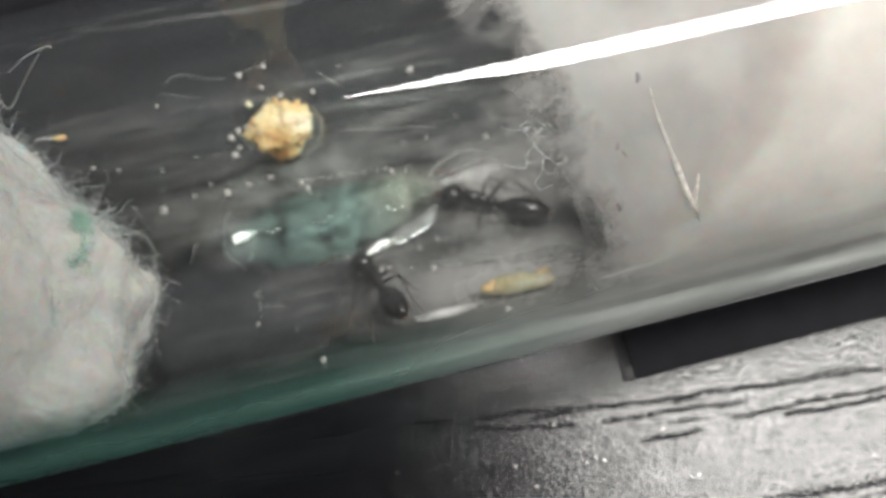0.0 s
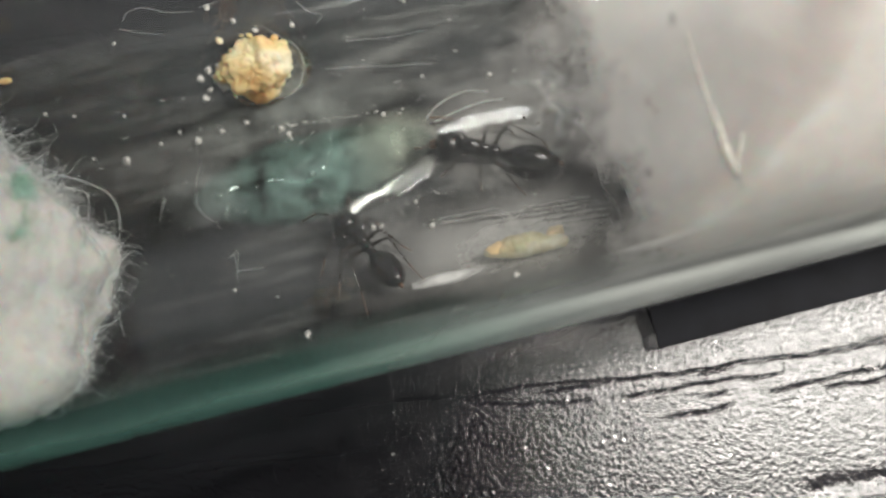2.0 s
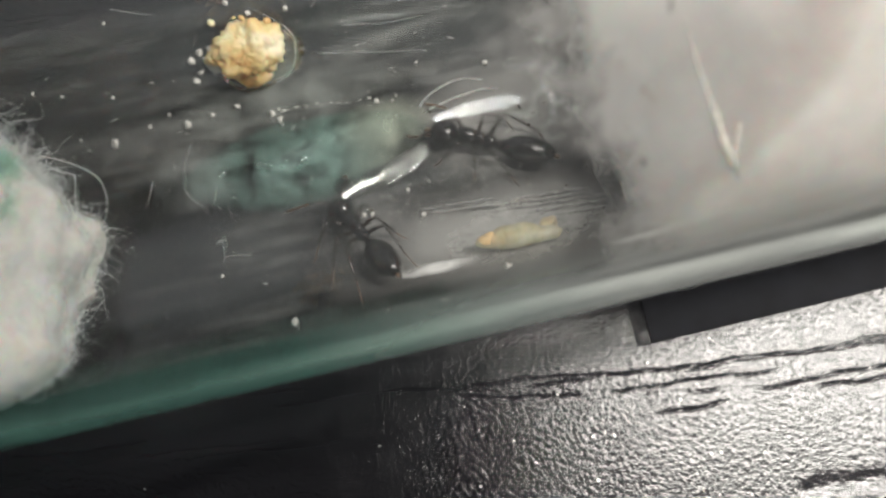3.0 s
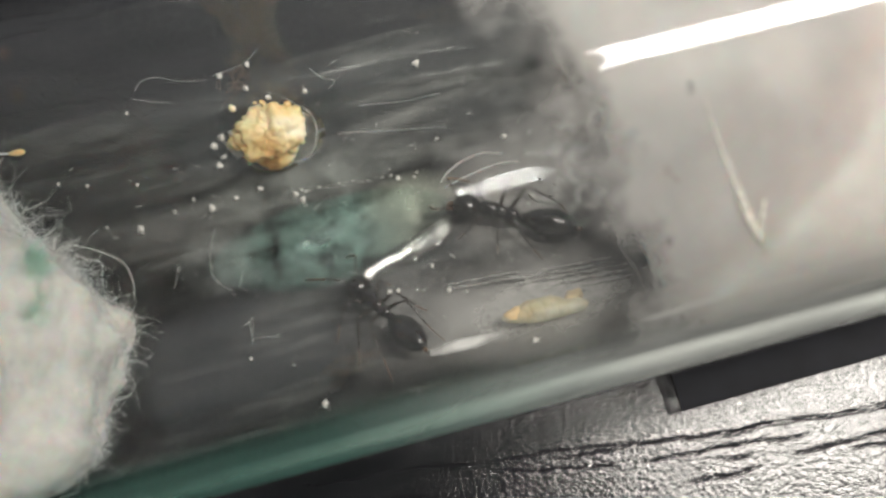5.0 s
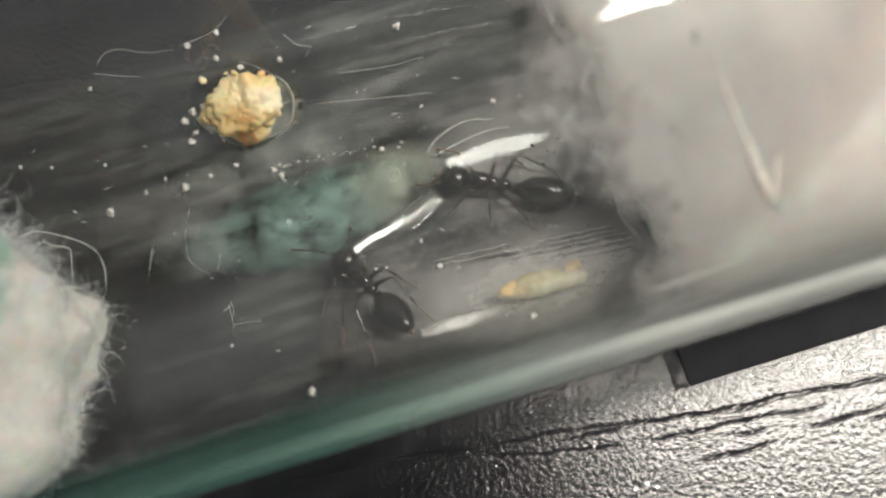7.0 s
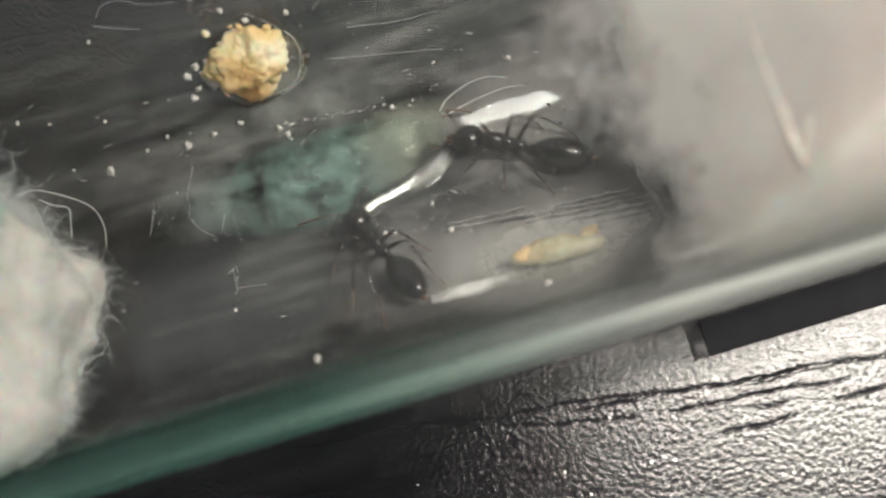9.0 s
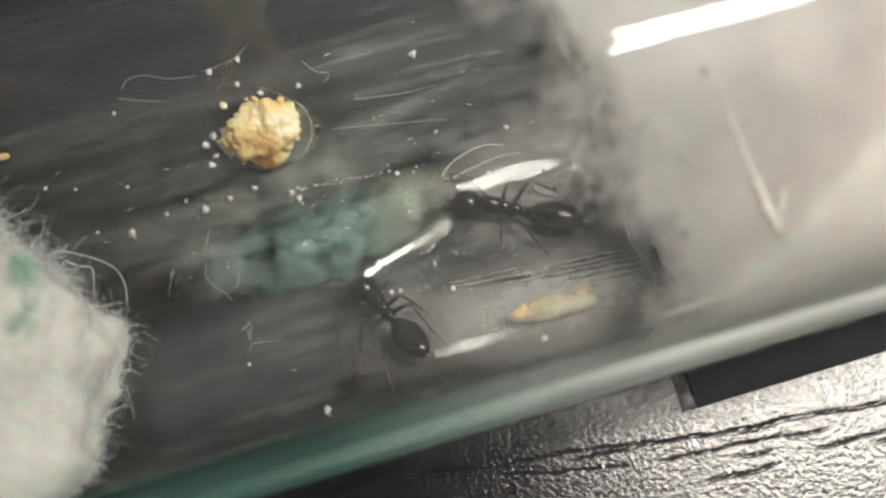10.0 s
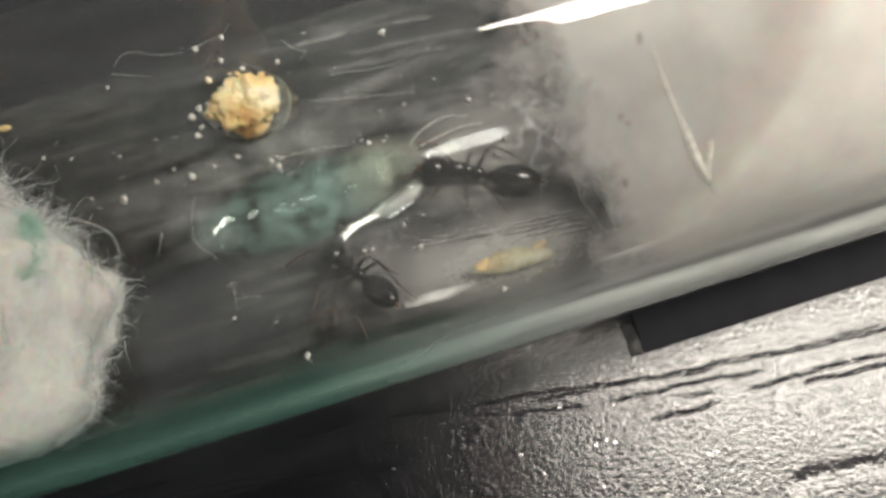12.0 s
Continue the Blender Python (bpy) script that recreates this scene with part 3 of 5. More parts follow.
def fuzz(name, anchors, count, length, material, parent, seed, radius=0.012, outward=(1, 0, 0), spread=0.8, label="", curl=0.55):
    """Loose curling fibres that stand off a cotton surface."""
    rnd = random.Random(seed)
    store = ([], [])
    for _ in range(count):
        p = anchors[rnd.randrange(len(anchors))].copy()
        d = (Vector(outward) + Vector((rnd.uniform(-1, 1), rnd.uniform(-1, 1), rnd.uniform(-1, 1))) * spread).normalized()
        ln = length * rnd.uniform(0.3, 1.3)
        pts = [p - d * 0.25]
        for s in range(5):
            d = (d + Vector((rnd.uniform(-1, 1), rnd.uniform(-1, 1), rnd.uniform(-1, 1))) * curl).normalized()
            q = pts[-1] + d * ln / 5
            rad = math.hypot(q.y, q.z - AXIS_Z)
            if rad > 6.85:
                q.y, q.z = q.y * 6.85 / rad, AXIS_Z + (q.z - AXIS_Z) * 6.85 / rad
            pts.append(q)
        strand_geo(smooth_line(pts, 2), radius * rnd.uniform(0.6, 1.3), 3, 0.5, store)
    ob = mesh_of(name, store[0], store[1], material, parent, label)
    ob["kind"] = "stuff"
    return ob


def dry_shift(y, z):
    return 0.75 * min(3.2, max(0.0, y + 1.2)) + 0.25 * max(0.0, y - 2.0) + 0.22 * max(0.0, z - 8.0)


def wet_shift(y, z):
    return 0.85 * max(0.0, z - 6.0 - 0.65 * max(0.0, -y)) - 0.25 * max(0.0, y - 2.0)


def cotton():
    left = empty("cotton_plug")
    anchors = plug(-2.95, -30.0, -1, dry_shift, COTTON_DRY, 2.0, 3.2, 0.75, 6.65, left)
    for k, (d, r, mat) in enumerate(((0.18, 6.68, WISP_DRY),)):
        plug(-2.95 + d, -30.0, -1, dry_shift, mat, 2.0 + 0.04 * k, 3.2, 0.8, r, left, "loose_layer")
    front = anchors[: len(anchors) * 3 // 4]
    fuzz("loose_fibres", front, 5000, 0.62, FIBRE, left, 11, 0.006, (0.7, 0, 0.2), 1.0)
    fuzz("long_fibres", front, 800, 1.2, FIBRE, left, 14, 0.006, (1, 0.3, 0.4), 0.8)
    upper = [p for p in front if p.y > 0.5]
    fuzz("wispy_curls", front, 1500, 1.5, FIBRE, left, 18, 0.007, (0.6, 0.1, 0.3), 1.3, curl=1.0)
    fuzz("stray_curls", upper, 420, 2.0, FIBRE, left, 16, 0.007, (0.7, 0.3, 0.5), 1.2, curl=0.9)
    # a tuft of green lint caught in the front of the plug
    rnd = random.Random(15)
    core = [Vector((-3.98 + rnd.gauss(0, 0.10), -0.85 + 0.95 * q + rnd.gauss(0, 0.16), 9.85 - 0.55 * q + rnd.gauss(0, 0.10))) for q in [rnd.uniform(-1, 1) for _ in range(160)]]
    fuzz("green_tuft", core, 1500, 0.75, GREEN, left, 12, 0.012, (0.5, 0.3, 0.5), 1.3, "pale green lint tuft")
    tagged(left, "fluffy dry white cotton plug closing the tube", "cotton plug")

    right = empty("cotton_plug")
    anchors = plug(14.2, 40.0, 1, wet_shift, COTTON_WET, 5.0, 0.6, 0.35, 6.9, right, "body", 0.4)
    for k, d in enumerate((0.6,)):
        plug(14.2 - d, 40.0, 1, wet_shift, WISP_WET, 5.0 + 0.05 * k, 0.9, 0.55, 6.96 - 0.02 * k, right, "loose_layer", 0.4)
    fuzz("loose_fibres", anchors[: len(anchors) * 3 // 4], 500, 0.9, FIBRE_GREY, right, 13, 0.007, (-1, 0, 0.1), 0.9)
    # a pressed fold of cotton whose glint is put into a paler colour
    def fold(points, radii):
        line = [(x, -7.03 * math.sin(radians(th)), AXIS_Z - 7.03 * math.cos(radians(th))) for x, th in points]
        strand("crease", line, [float(r) for r in np.interp(np.linspace(0, 1, 6 * (len(line) - 1) + 1), np.linspace(0, 1, len(radii)), radii)], CREASE, right, "pale crease painted for a glint", 6, 8)

    fold(((15.12, 160), (15.16, 156), (15.24, 149), (15.45, 140), (15.66, 131), (16.0, 120.5)), (0.01, 0.03, 0.045, 0.06, 0.10, 0.11, 0.02))
    fold(((15.74, 130), (15.86, 126.5), (15.98, 121.5)), (0.06, 0.09, 0.02))
    fold(((16.10, 135.5), (16.0, 132), (15.90, 127.5), (15.98, 121)), (0.02, 0.06, 0.08, 0.02))
    tagged(right, "compressed damp grey-white cotton plug inside the tube", "cotton plug")


# ---- syrup drops ----
def puddle(name, outline, height, material, seed, label, category, contact=R_IN - 0.02, edge=2.4):
    """A sessile drop on the tube's inner wall, inside an outline of (x, y) that is smoothed round."""
    n, m = 96, 18
    cx, cy = sum(p[0] for p in outline) / len(outline), sum(p[1] for p in outline) / len(outline)
    ring = [Vector((x - cx, y - cy, 0)) for x, y in outline]
    ring = smooth_line(ring + ring[:1], n // len(ring) + 1)[:-1]
    n = len(ring)
    ring = [p * (1 + 0.05 * noise.fractal(p * 0.9 + Vector((seed, 0, 0)), 0.8, 2.0, 3)) for p in ring]
    verts, faces = [], []

    def place(p, h):
        th = (cy + p.y) / contact
        r = contact - h
        return (cx + p.x, r * math.sin(th), AXIS_Z - r * math.cos(th))

    rows = []
    for i in range(m + 1):
        q = max(0.001, i / m)
        h = height * (1 - q ** edge) ** 0.75 if q < 1 else 0.0
        rows.append(list(range(len(verts), len(verts) + n)))
        verts += [place(p * q, h * (1 + 0.10 * noise.noise(p * q * 0.8 + Vector((0, seed, 0))))) for p in ring]
    for q in (0.7, 0.35):
        rows.append(list(range(len(verts), len(verts) + n)))
        verts += [place(p * q, 0.0) for p in ring]
    for a, b in zip(rows, rows[1:]):
        for k in range(n):
            k2 = (k + 1) % n
            faces.append((a[k], b[k], b[k2], a[k2]))
    faces.append(tuple(rows[-1]))
    ob = mesh_of(name, verts, faces, material)
    ob.visible_shadow = False
    return tagged(ob, label, category)


def meniscus():
    """The shallow clear film of syrup along the drop's edge, between the two drinking ants."""
    line = smooth_line(((8.35, 0.22, 1.03), (7.6, -0.20, 1.142), (6.81, -0.53, 1.27), (6.0, -0.78, 1.414), (5.3, -0.98, 1.526), (4.72, -1.24, 1.625)), 6)
    across = 8
    verts, faces = [], []
    for i, p in enumerate(line):
        d = (line[min(i + 1, len(line) - 1)] - line[max(i - 1, 0)]).normalized()
        # the rim's crest is tilted so that the lamp mirrors into the camera
        up = ((Vector((8.2, -12.0, 43.0)) - p).normalized() + (Vector((128, 0, 300)) - p).normalized()).normalized()
        b = up.cross(d).normalized()
        nrm = d.cross(b)
        wide = (0.42 - 0.14 * i / (len(line) - 1)) * math.sin(math.pi * (0.12 + 0.76 * i / (len(line) - 1))) ** 0.5
        for side in (1, -1):
            for k in range(across + 1):
                q = (2 * k / across - 1) * wide * side
                verts.append(tuple(p + b * q - nrm * (q * q / 5.5 + (0.0 if side > 0 else 0.05 * (1 - abs(q / wide))))))
    w = 2 * (across + 1)
    for i in range(len(line) - 1):
        for k in range(w):
            k2 = (k + 1) % w
            faces.append((i * w + k, (i + 1) * w + k, (i + 1) * w + k2, i * w + k2))
    faces.append(tuple(range(w)))
    faces.append(tuple(range((len(line) - 1) * w, len(line) * w))[::-1])
    bm = bmesh.new()
    vs = [bm.verts.new(v) for v in verts]
    for f in faces:
        bm.faces.new([vs[k] for k in f])
    bmesh.ops.recalc_face_normals(bm, faces=bm.faces[:])
    ob = part("drop_rim", bm, CLEAR)
    ob.visible_shadow = False
    tagged(ob, "raised clear syrup rim of the teal drop", "drop")


def mat_wet(name="wet_skin", gloss=0.04):
    """The clear skin of thin syrup: see-through, with a mirror gloss."""
    m = Mat(name, (1, 1, 1))
    gloss_over(m, m.node("ShaderNodeBsdfTransparent", Color=(0.985, 0.99, 0.985, 1)).outputs[0], gloss)
    return m.m


def wet_skin(name, facets, material, label, seed):
    """Thin syrup on the tube's floor in tongues, sloped so that the lamp glints into the camera. Each facet: x0, x1,
    its heights there, and its span of y; it follows the wall across.
    """
    verts, faces = [], []
    for n, (x0, x1, h0, h1, ya, yb) in enumerate(facets):
        nx, ny, base = 24, 12, len(verts)
        for i in range(nx + 1):
            u = i / nx
            x = x0 + (x1 - x0) * u
            taper = math.sin(math.pi * (0.06 + 0.88 * u)) ** 0.5 * (1 - 0.7 * u * u)
            for k in range(ny + 1):
                v = k / ny
                mid = (ya + yb) / 2 + 0.05 * noise.noise(Vector((x * 1.5, seed, n)))
                y = mid + (yb - ya) * (v - 0.5) * taper * (1 + 0.25 * noise.noise(Vector((x * 3.0, seed + 4, n))))
                h = h0 + (h1 - h0) * (0.85 * u + 0.15 * u * u) + 0.008 * noise.noise(Vector((x * 1.7, y * 1.7, seed)))
                th, r = y / 6.97, 6.97 - h
                verts.append((x, r * math.sin(th), AXIS_Z - r * math.cos(th)))
        for i in range(nx):
            for k in range(ny):
                a = base + i * (ny + 1) + k
                faces.append((a, a + 1, a + ny + 2, a + ny + 1))
    ob = mesh_of(name, verts, faces, material)
    ob.visible_shadow = False
    tagged(ob, label, "syrup")


def wet_syrup():
    skin = mat_wet()
    # slopes and spans set to fit the glints in the camera's view
    wet_skin("syrup_tail", ((8.6, 13.1, 0.54, 0.02, 0.15, 1.35),), skin, "thin clear tail of syrup behind the drinking ant", 2.0)
    wet_skin("syrup_tongue", ((-0.2, 1.0, 0.280, 0.03, 0.5, 1.25),), skin, "clear syrup lip at the end of the teal drop", 5.0)
    wet_skin("syrup_ripple", ((1.1, 3.3, 0.50, 0.06, 0.45, 1.0), (3.2, 5.4, 0.46, 0.06, 0.40, 0.85)), mat_wet("dull_skin", 0.010), "rippled clear syrup inside the teal drop", 8.0)


def film(name, x0, x1, lo_deg, radius, material, label, hi=119):
    """A thin film on the near wall of the tube, from lo_deg above the bottom upwards."""
    nx, na = 60, 28
    verts, faces = [], []
    for i in range(nx + 1):
        for k in range(na + 1):
            u, v = i / nx, k / na
            lo = lo_deg + 8 * noise.noise(Vector((u * 4, 0, 3)))
            th = -radians(lo + (hi - lo) * v)
            x = x0 + (x1 - x0) * u + 0.6 * noise.noise(Vector((v * 3, u, 7)))
            verts.append((x, radius * math.sin(th), AXIS_Z - radius * math.cos(th)))
    for i in range(nx):
        for k in range(na):
            a = i * (na + 1) + k
            faces.append((a, a + 1, a + na + 2, a + na + 1))
    ob = mesh_of(name, verts, faces, material)
    ob.visible_shadow = False
    tagged(ob, label, "smear")


STREAKS = ((-4.3, 5.81, 1.6, 5.4, 0.34), (2.9, 5.37, 12.1, 4.55, 0.22), (-2.9, 6.85, 4.2, 6.63, 0.5), (-4.8, 3.35, 0.7, 2.68, 0.28), (5.7, 2.87, 11.4, 2.21, 0.3), (5.8, 5.05, 11.4, 4.66, 0.12),
           (-5.1, 4.87, -0.5, 4.48, 0.16), (-1.6, 1.77, 1.6, 1.45, 0.2), (3.3, 4.22, 9.0, 3.42, 0.12), (-3.5, -2.0, 0.6, -2.57, 0.25), (1.0, -1.86, 4.6, -2.24, 0.18), (-4.0, 6.5, 2.0, 6.1, 0.2))


def more_streaks():
    rnd = random.Random(19)
    out = []
    for n in range(22):
        x, y, ln = (rnd.uniform(-8, 6), rnd.uniform(2.6, 6.8), rnd.uniform(2, 7)) if n < 15 else (rnd.uniform(-4, 1.5), rnd.uniform(-4.2, -0.2), rnd.uniform(1, 3))
        out.append((x, y, x + ln, max(-6, y - ln * rnd.uniform(0.03, 0.09)), rnd.uniform(0.04, 0.2)))
    return tuple(out)


def streaks():
    """Faint grey streaks that run along the tube on its far wall: bundles of fine broken lines."""
    rnd = random.Random(3)
    for n, (x0, y0, x1, y1, wide) in enumerate(STREAKS + more_streaks()):
        verts, faces = [], []
        for _ in range(3 + int(wide * 9)):
            a = rnd.uniform(-0.05, 0.75)
            b = min(1.08, a + rnd.uniform(0.2, 0.85))
            off, fine, ph = rnd.gauss(0, wide * 0.8), rnd.choice((0.012, 0.018, 0.025, 0.06)), rnd.uniform(0, 6)
            base = len(verts)
            for i in range(25):
                u = a + (b - a) * i / 24
                x, y = x0 + (x1 - x0) * u, y0 + (y1 - y0) * u + 0.06 * math.sin(7 * u + n) + off + 0.03 * math.sin(13 * u + ph)
                w = fine * math.sin(math.pi * (0.03 + 0.94 * i / 24)) ** 0.6
                for k in (-1, 1):
                    th = math.asin(max(-0.995, min(0.995, y / 6.98))) + k * w / 6.98
                    verts.append((x, 6.98 * math.sin(th), AXIS_Z - 6.98 * math.cos(th)))
            faces += [(base + 2 * i, base + 2 * i + 2, base + 2 * i + 3, base + 2 * i + 1) for i in range(24)]
        tagged(mesh_of("grey_streak", verts, faces, STREAK), "faint grey streak along the glass", "smear", "wipe marks on the glass")


def wall_beads():
    """Bright lines refracted in the glass edge, put in as long pale beads along the near side of the wall."""
    m = Mat("edge_light", (0.8, 0.83, 0.79), 0.9)
    t = m.t
    split = t.nodes.new("ShaderNodeSeparateXYZ")
    t.links.new(m.co, split.inputs[0])
    along = span(m, split.outputs["X"], -1.0 * MM, 13.0 * MM)
    t.links.new(m.ramp(along, [(0.0, (0.17, 0.34, 0.275)), (0.55, (0.36, 0.50, 0.43)), (1.0, (0.80, 0.83, 0.79))]), m.b.inputs["Base Color"])
    clear = t.nodes.new("ShaderNodeBsdfTransparent")
    mix = t.nodes.new("ShaderNodeMixShader")
    t.links.new(times(m, m.ramp(along, [(0.0, (0.26,) * 3), (0.5, (0.50,) * 3), (1.0, (0.9,) * 3)]), m.ramp(m.noise(1.6, 5, (0.05, 1, 1), 0.6), [(0.34, (0.25,) * 3), (0.62, (1.0,) * 3)]),
                       span(m, split.outputs["Y"], -7.10 * MM, -7.55 * MM), span(m, split.outputs["Y"], -7.92 * MM, -7.60 * MM)), mix.inputs[0])
    t.links.new(clear.outputs[0], mix.inputs[1])
    t.links.new(m.b.outputs[0], mix.inputs[2])
    t.links.new(mix.outputs[0], t.nodes["Material Output"].inputs["Surface"])
    for x0, x1, deg, rad, thick, mat, label in ((-18.0, 60.0, 88, 7.53, 0.37, m.m, "long pale bead for the glass edge's light, teal towards the syrup"),
                                                (12.0, 20.0, 106, 6.85, 0.08, mat_wisp("thin_edge_light", (0.7, 0.72, 0.69), 0.55, 0.5), "thin pale bead for a line of light in the glass edge")):
        line, radii = [], []
        for k in range(61):
            u = k / 60
            a = -radians(deg + 1.2 * math.sin(5 * u + deg))
            line.append(Vector((x0 + (x1 - x0) * u, rad * math.sin(a), AXIS_Z - rad * math.cos(a))))
            radii.append(thick * min(1, (6 if x1 > 30 else 3) * u + 0.02, 3 * (1 - u) + 0.02) * (0.9 + 0.15 * math.sin(23 * u)))
        ob = strand("wall_bead", line, radii, mat, steps=1, sides=12)
        ob.visible_shadow = False
        tagged(ob, label, "bead")


def mat_patch(name, cx, cy, rx, ry, most, colour=(0.70, 0.68, 0.65), low=0.5, per_mm=0.9):
    """A pale see-through patch with a soft outline."""
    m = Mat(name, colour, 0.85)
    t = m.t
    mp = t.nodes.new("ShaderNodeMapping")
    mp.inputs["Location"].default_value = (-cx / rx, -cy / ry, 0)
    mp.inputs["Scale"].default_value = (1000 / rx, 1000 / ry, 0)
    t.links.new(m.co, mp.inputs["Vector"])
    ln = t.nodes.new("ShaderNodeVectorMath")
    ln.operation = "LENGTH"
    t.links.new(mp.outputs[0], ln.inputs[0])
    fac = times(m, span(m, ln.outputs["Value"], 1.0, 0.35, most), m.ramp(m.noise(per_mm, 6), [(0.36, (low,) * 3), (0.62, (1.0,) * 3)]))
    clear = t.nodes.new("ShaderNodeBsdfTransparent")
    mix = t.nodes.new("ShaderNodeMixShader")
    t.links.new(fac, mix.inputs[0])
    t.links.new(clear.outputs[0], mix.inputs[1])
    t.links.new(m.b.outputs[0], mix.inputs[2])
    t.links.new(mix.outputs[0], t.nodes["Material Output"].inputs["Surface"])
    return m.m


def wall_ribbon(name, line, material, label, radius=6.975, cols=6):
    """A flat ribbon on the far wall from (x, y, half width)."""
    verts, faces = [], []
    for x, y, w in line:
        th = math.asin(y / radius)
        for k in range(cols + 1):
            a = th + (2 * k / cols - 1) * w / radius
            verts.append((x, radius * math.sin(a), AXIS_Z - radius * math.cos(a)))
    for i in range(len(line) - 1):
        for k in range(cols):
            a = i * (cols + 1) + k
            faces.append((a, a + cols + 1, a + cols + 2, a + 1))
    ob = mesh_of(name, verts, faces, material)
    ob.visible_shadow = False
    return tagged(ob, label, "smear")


def patch(name, cx, cy, rx, ry, material, label):
    """A flat patch on the far wall round (cx, cy)."""
    wall_ribbon(name, [(cx + rx * (k / 10 - 1), cy, ry) for k in range(21)], material, label, 6.98 + 0.0004 * (cx + 4), 12)


def pale_patches():
    # table glare seen through the glass, put into a pale grainy film
    wall_ribbon("pale_patch", [(4.2 + 0.40 * k, -4.0, 2.7) for k in range(27)], mat_patch("pale_patch", 10.9, -3.9, 5.0, 2.4, 0.50, (0.70, 0.68, 0.65), 0.62, 2.5), "soft pale patch round the larva for the table's glare", 6.985, 12)
    # pale tone put behind the drinking ant to brighten the floor
    wall_ribbon("pale_patch", [(7.2 + 0.30 * k, 0.5, 2.5) for k in range(25)], mat_patch("ant_haze", 10.9, 0.5, 3.6, 2.4, 0.32), "thin grey haze that lightens the glass behind the drinking ant", 6.985, 12)
    patch("pale_patch", 7.0, 1.35, 2.0, 0.95, mat_patch("green_haze", 7.0, 1.35, 2.0, 0.95, 0.42, (0.56, 0.60, 0.49), 0.5), "pale greenish haze at the drop's end")
    patch("pale_patch", 3.6, 2.75, 4.6, 1.1, mat_patch("edge_haze", 3.6, 2.75, 4.6, 1.1, 0.30, (0.60, 0.64, 0.60), 0.15, 0.7), "thin pale haze along the drop's edge")
    patch("pale_patch", -0.1, 0.9, 1.9, 1.3, mat_patch("end_haze", -0.1, 0.9, 1.9, 1.3, 0.34, (0.62, 0.66, 0.64), 0.2, 0.8), "milky haze at the drop's thin end")
    # lighter background painted under the second ant so it stands out
    patch("pale_patch", 6.3, -3.4, 3.4, 2.4, mat_patch("grey_haze", 6.3, -3.4, 3.4, 2.4, 0.30, (0.60, 0.59, 0.57), 0.5, 0.8), "thin grey haze that lightens the floor under the ant")
    patch("pale_patch", -3.2, 2.5, 4.4, 1.0, mat_patch("pale_band", -3.2, 2.5, 4.4, 1.0, 0.15, (0.62, 0.62, 0.60), 0.1, 0.5), "faint pale band on the glass")
    # table grooves redrawn on the glass, their lit edges painted as pale lines
    dark = mat_wisp("groove_dark", (0.03, 0.03, 0.03), 1.5, 1.4)
    for x0, y0, x1, y1, w in ((7.5, -2.5, 13.4, -3.22, 0.055), (9.8, -2.98, 13.8, -3.42, 0.045), (11.0, -3.36, 13.75, -3.66, 0.05), (12.0, -3.72, 13.7, -3.9, 0.035), (7.4, -2.3, 10.0, -2.52, 0.03), (10.8, -2.75, 13.3, -3.0, 0.04)):
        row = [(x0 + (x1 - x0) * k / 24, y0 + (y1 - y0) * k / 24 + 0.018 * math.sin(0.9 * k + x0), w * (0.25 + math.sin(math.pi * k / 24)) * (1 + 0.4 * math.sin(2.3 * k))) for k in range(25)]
        wall_ribbon("groove_line", row, dark, "dark line on the glass for a table groove", 6.94, 2)
        fibre([(x, y + w + 0.07) for x, y, _ in row[::2]], [0.004 + 0.016 * max(0.0, noise.noise(Vector((k * 0.11, x0, 2)))) for k in range(61)], FIBRE_GREY, "thin pale line on the glass for a groove's lit edge")
    # painted haze, placed where the camera's view of the larva crosses the glass
    film("larva_veil", 6.4, 12.8, 98, 6.965, mat_patch("larva_veil", 9.7, -5.95, 3.0, 0.95, 0.22, (0.68, 0.67, 0.63), 0.7, 0.6), "faint haze painted on the upper glass over the larva", 150)
    # light focused by the tube, painted as a pale ribbon on the wall
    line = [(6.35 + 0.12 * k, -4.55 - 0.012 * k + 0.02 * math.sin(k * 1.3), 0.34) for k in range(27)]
    wall_ribbon("light_streak", line, mat_patch("light_streak", 7.5, -4.66, 1.7, 0.33, 0.95, (0.84, 0.83, 0.81), 0.45, 1.2), "bright streak of focused light painted on the glass")


def droplets():
    """Tiny clear beads of syrup between the ants and below the drop."""
    rnd = random.Random(77)
    spots = [(7.15, -1.3), (7.3, -1.15), (5.45, -1.9), (5.7, -1.95), (5.6, -1.75), (7.5, -2.45), (7.7, -2.4), (8.9, -1.1), (9.2, -1.3), (8.6, -1.5), (3.1, 2.55), (3.35, 2.7), (3.6, 2.65), (3.9, 2.6), (4.3, 2.55), (4.8, 2.45)]
    spots += [(rnd.uniform(6.0, 13.0), rnd.uniform(-2.9, -1.3)) for _ in range(40)]
    for x, y in spots:
        r = rnd.uniform(0.035, 0.085)
        bm = bmesh.new()
        add_ball(bm, (0, 0, 0), (r * 1.2, r, r * 0.6), (0, 0, rnd.uniform(0, 180)), 12, 8)
        ob = part("droplet", bm, CLEAR)
        th = y / R_IN
        ob.location = (x * MM, (R_IN - r * 0.45) * math.sin(th) * MM, (AXIS_Z - (R_IN - r * 0.45) * math.cos(th)) * MM)
        ob.visible_shadow = False
        tagged(ob, "tiny clear syrup bead on the glass", "droplet", "syrup beads on the glass")


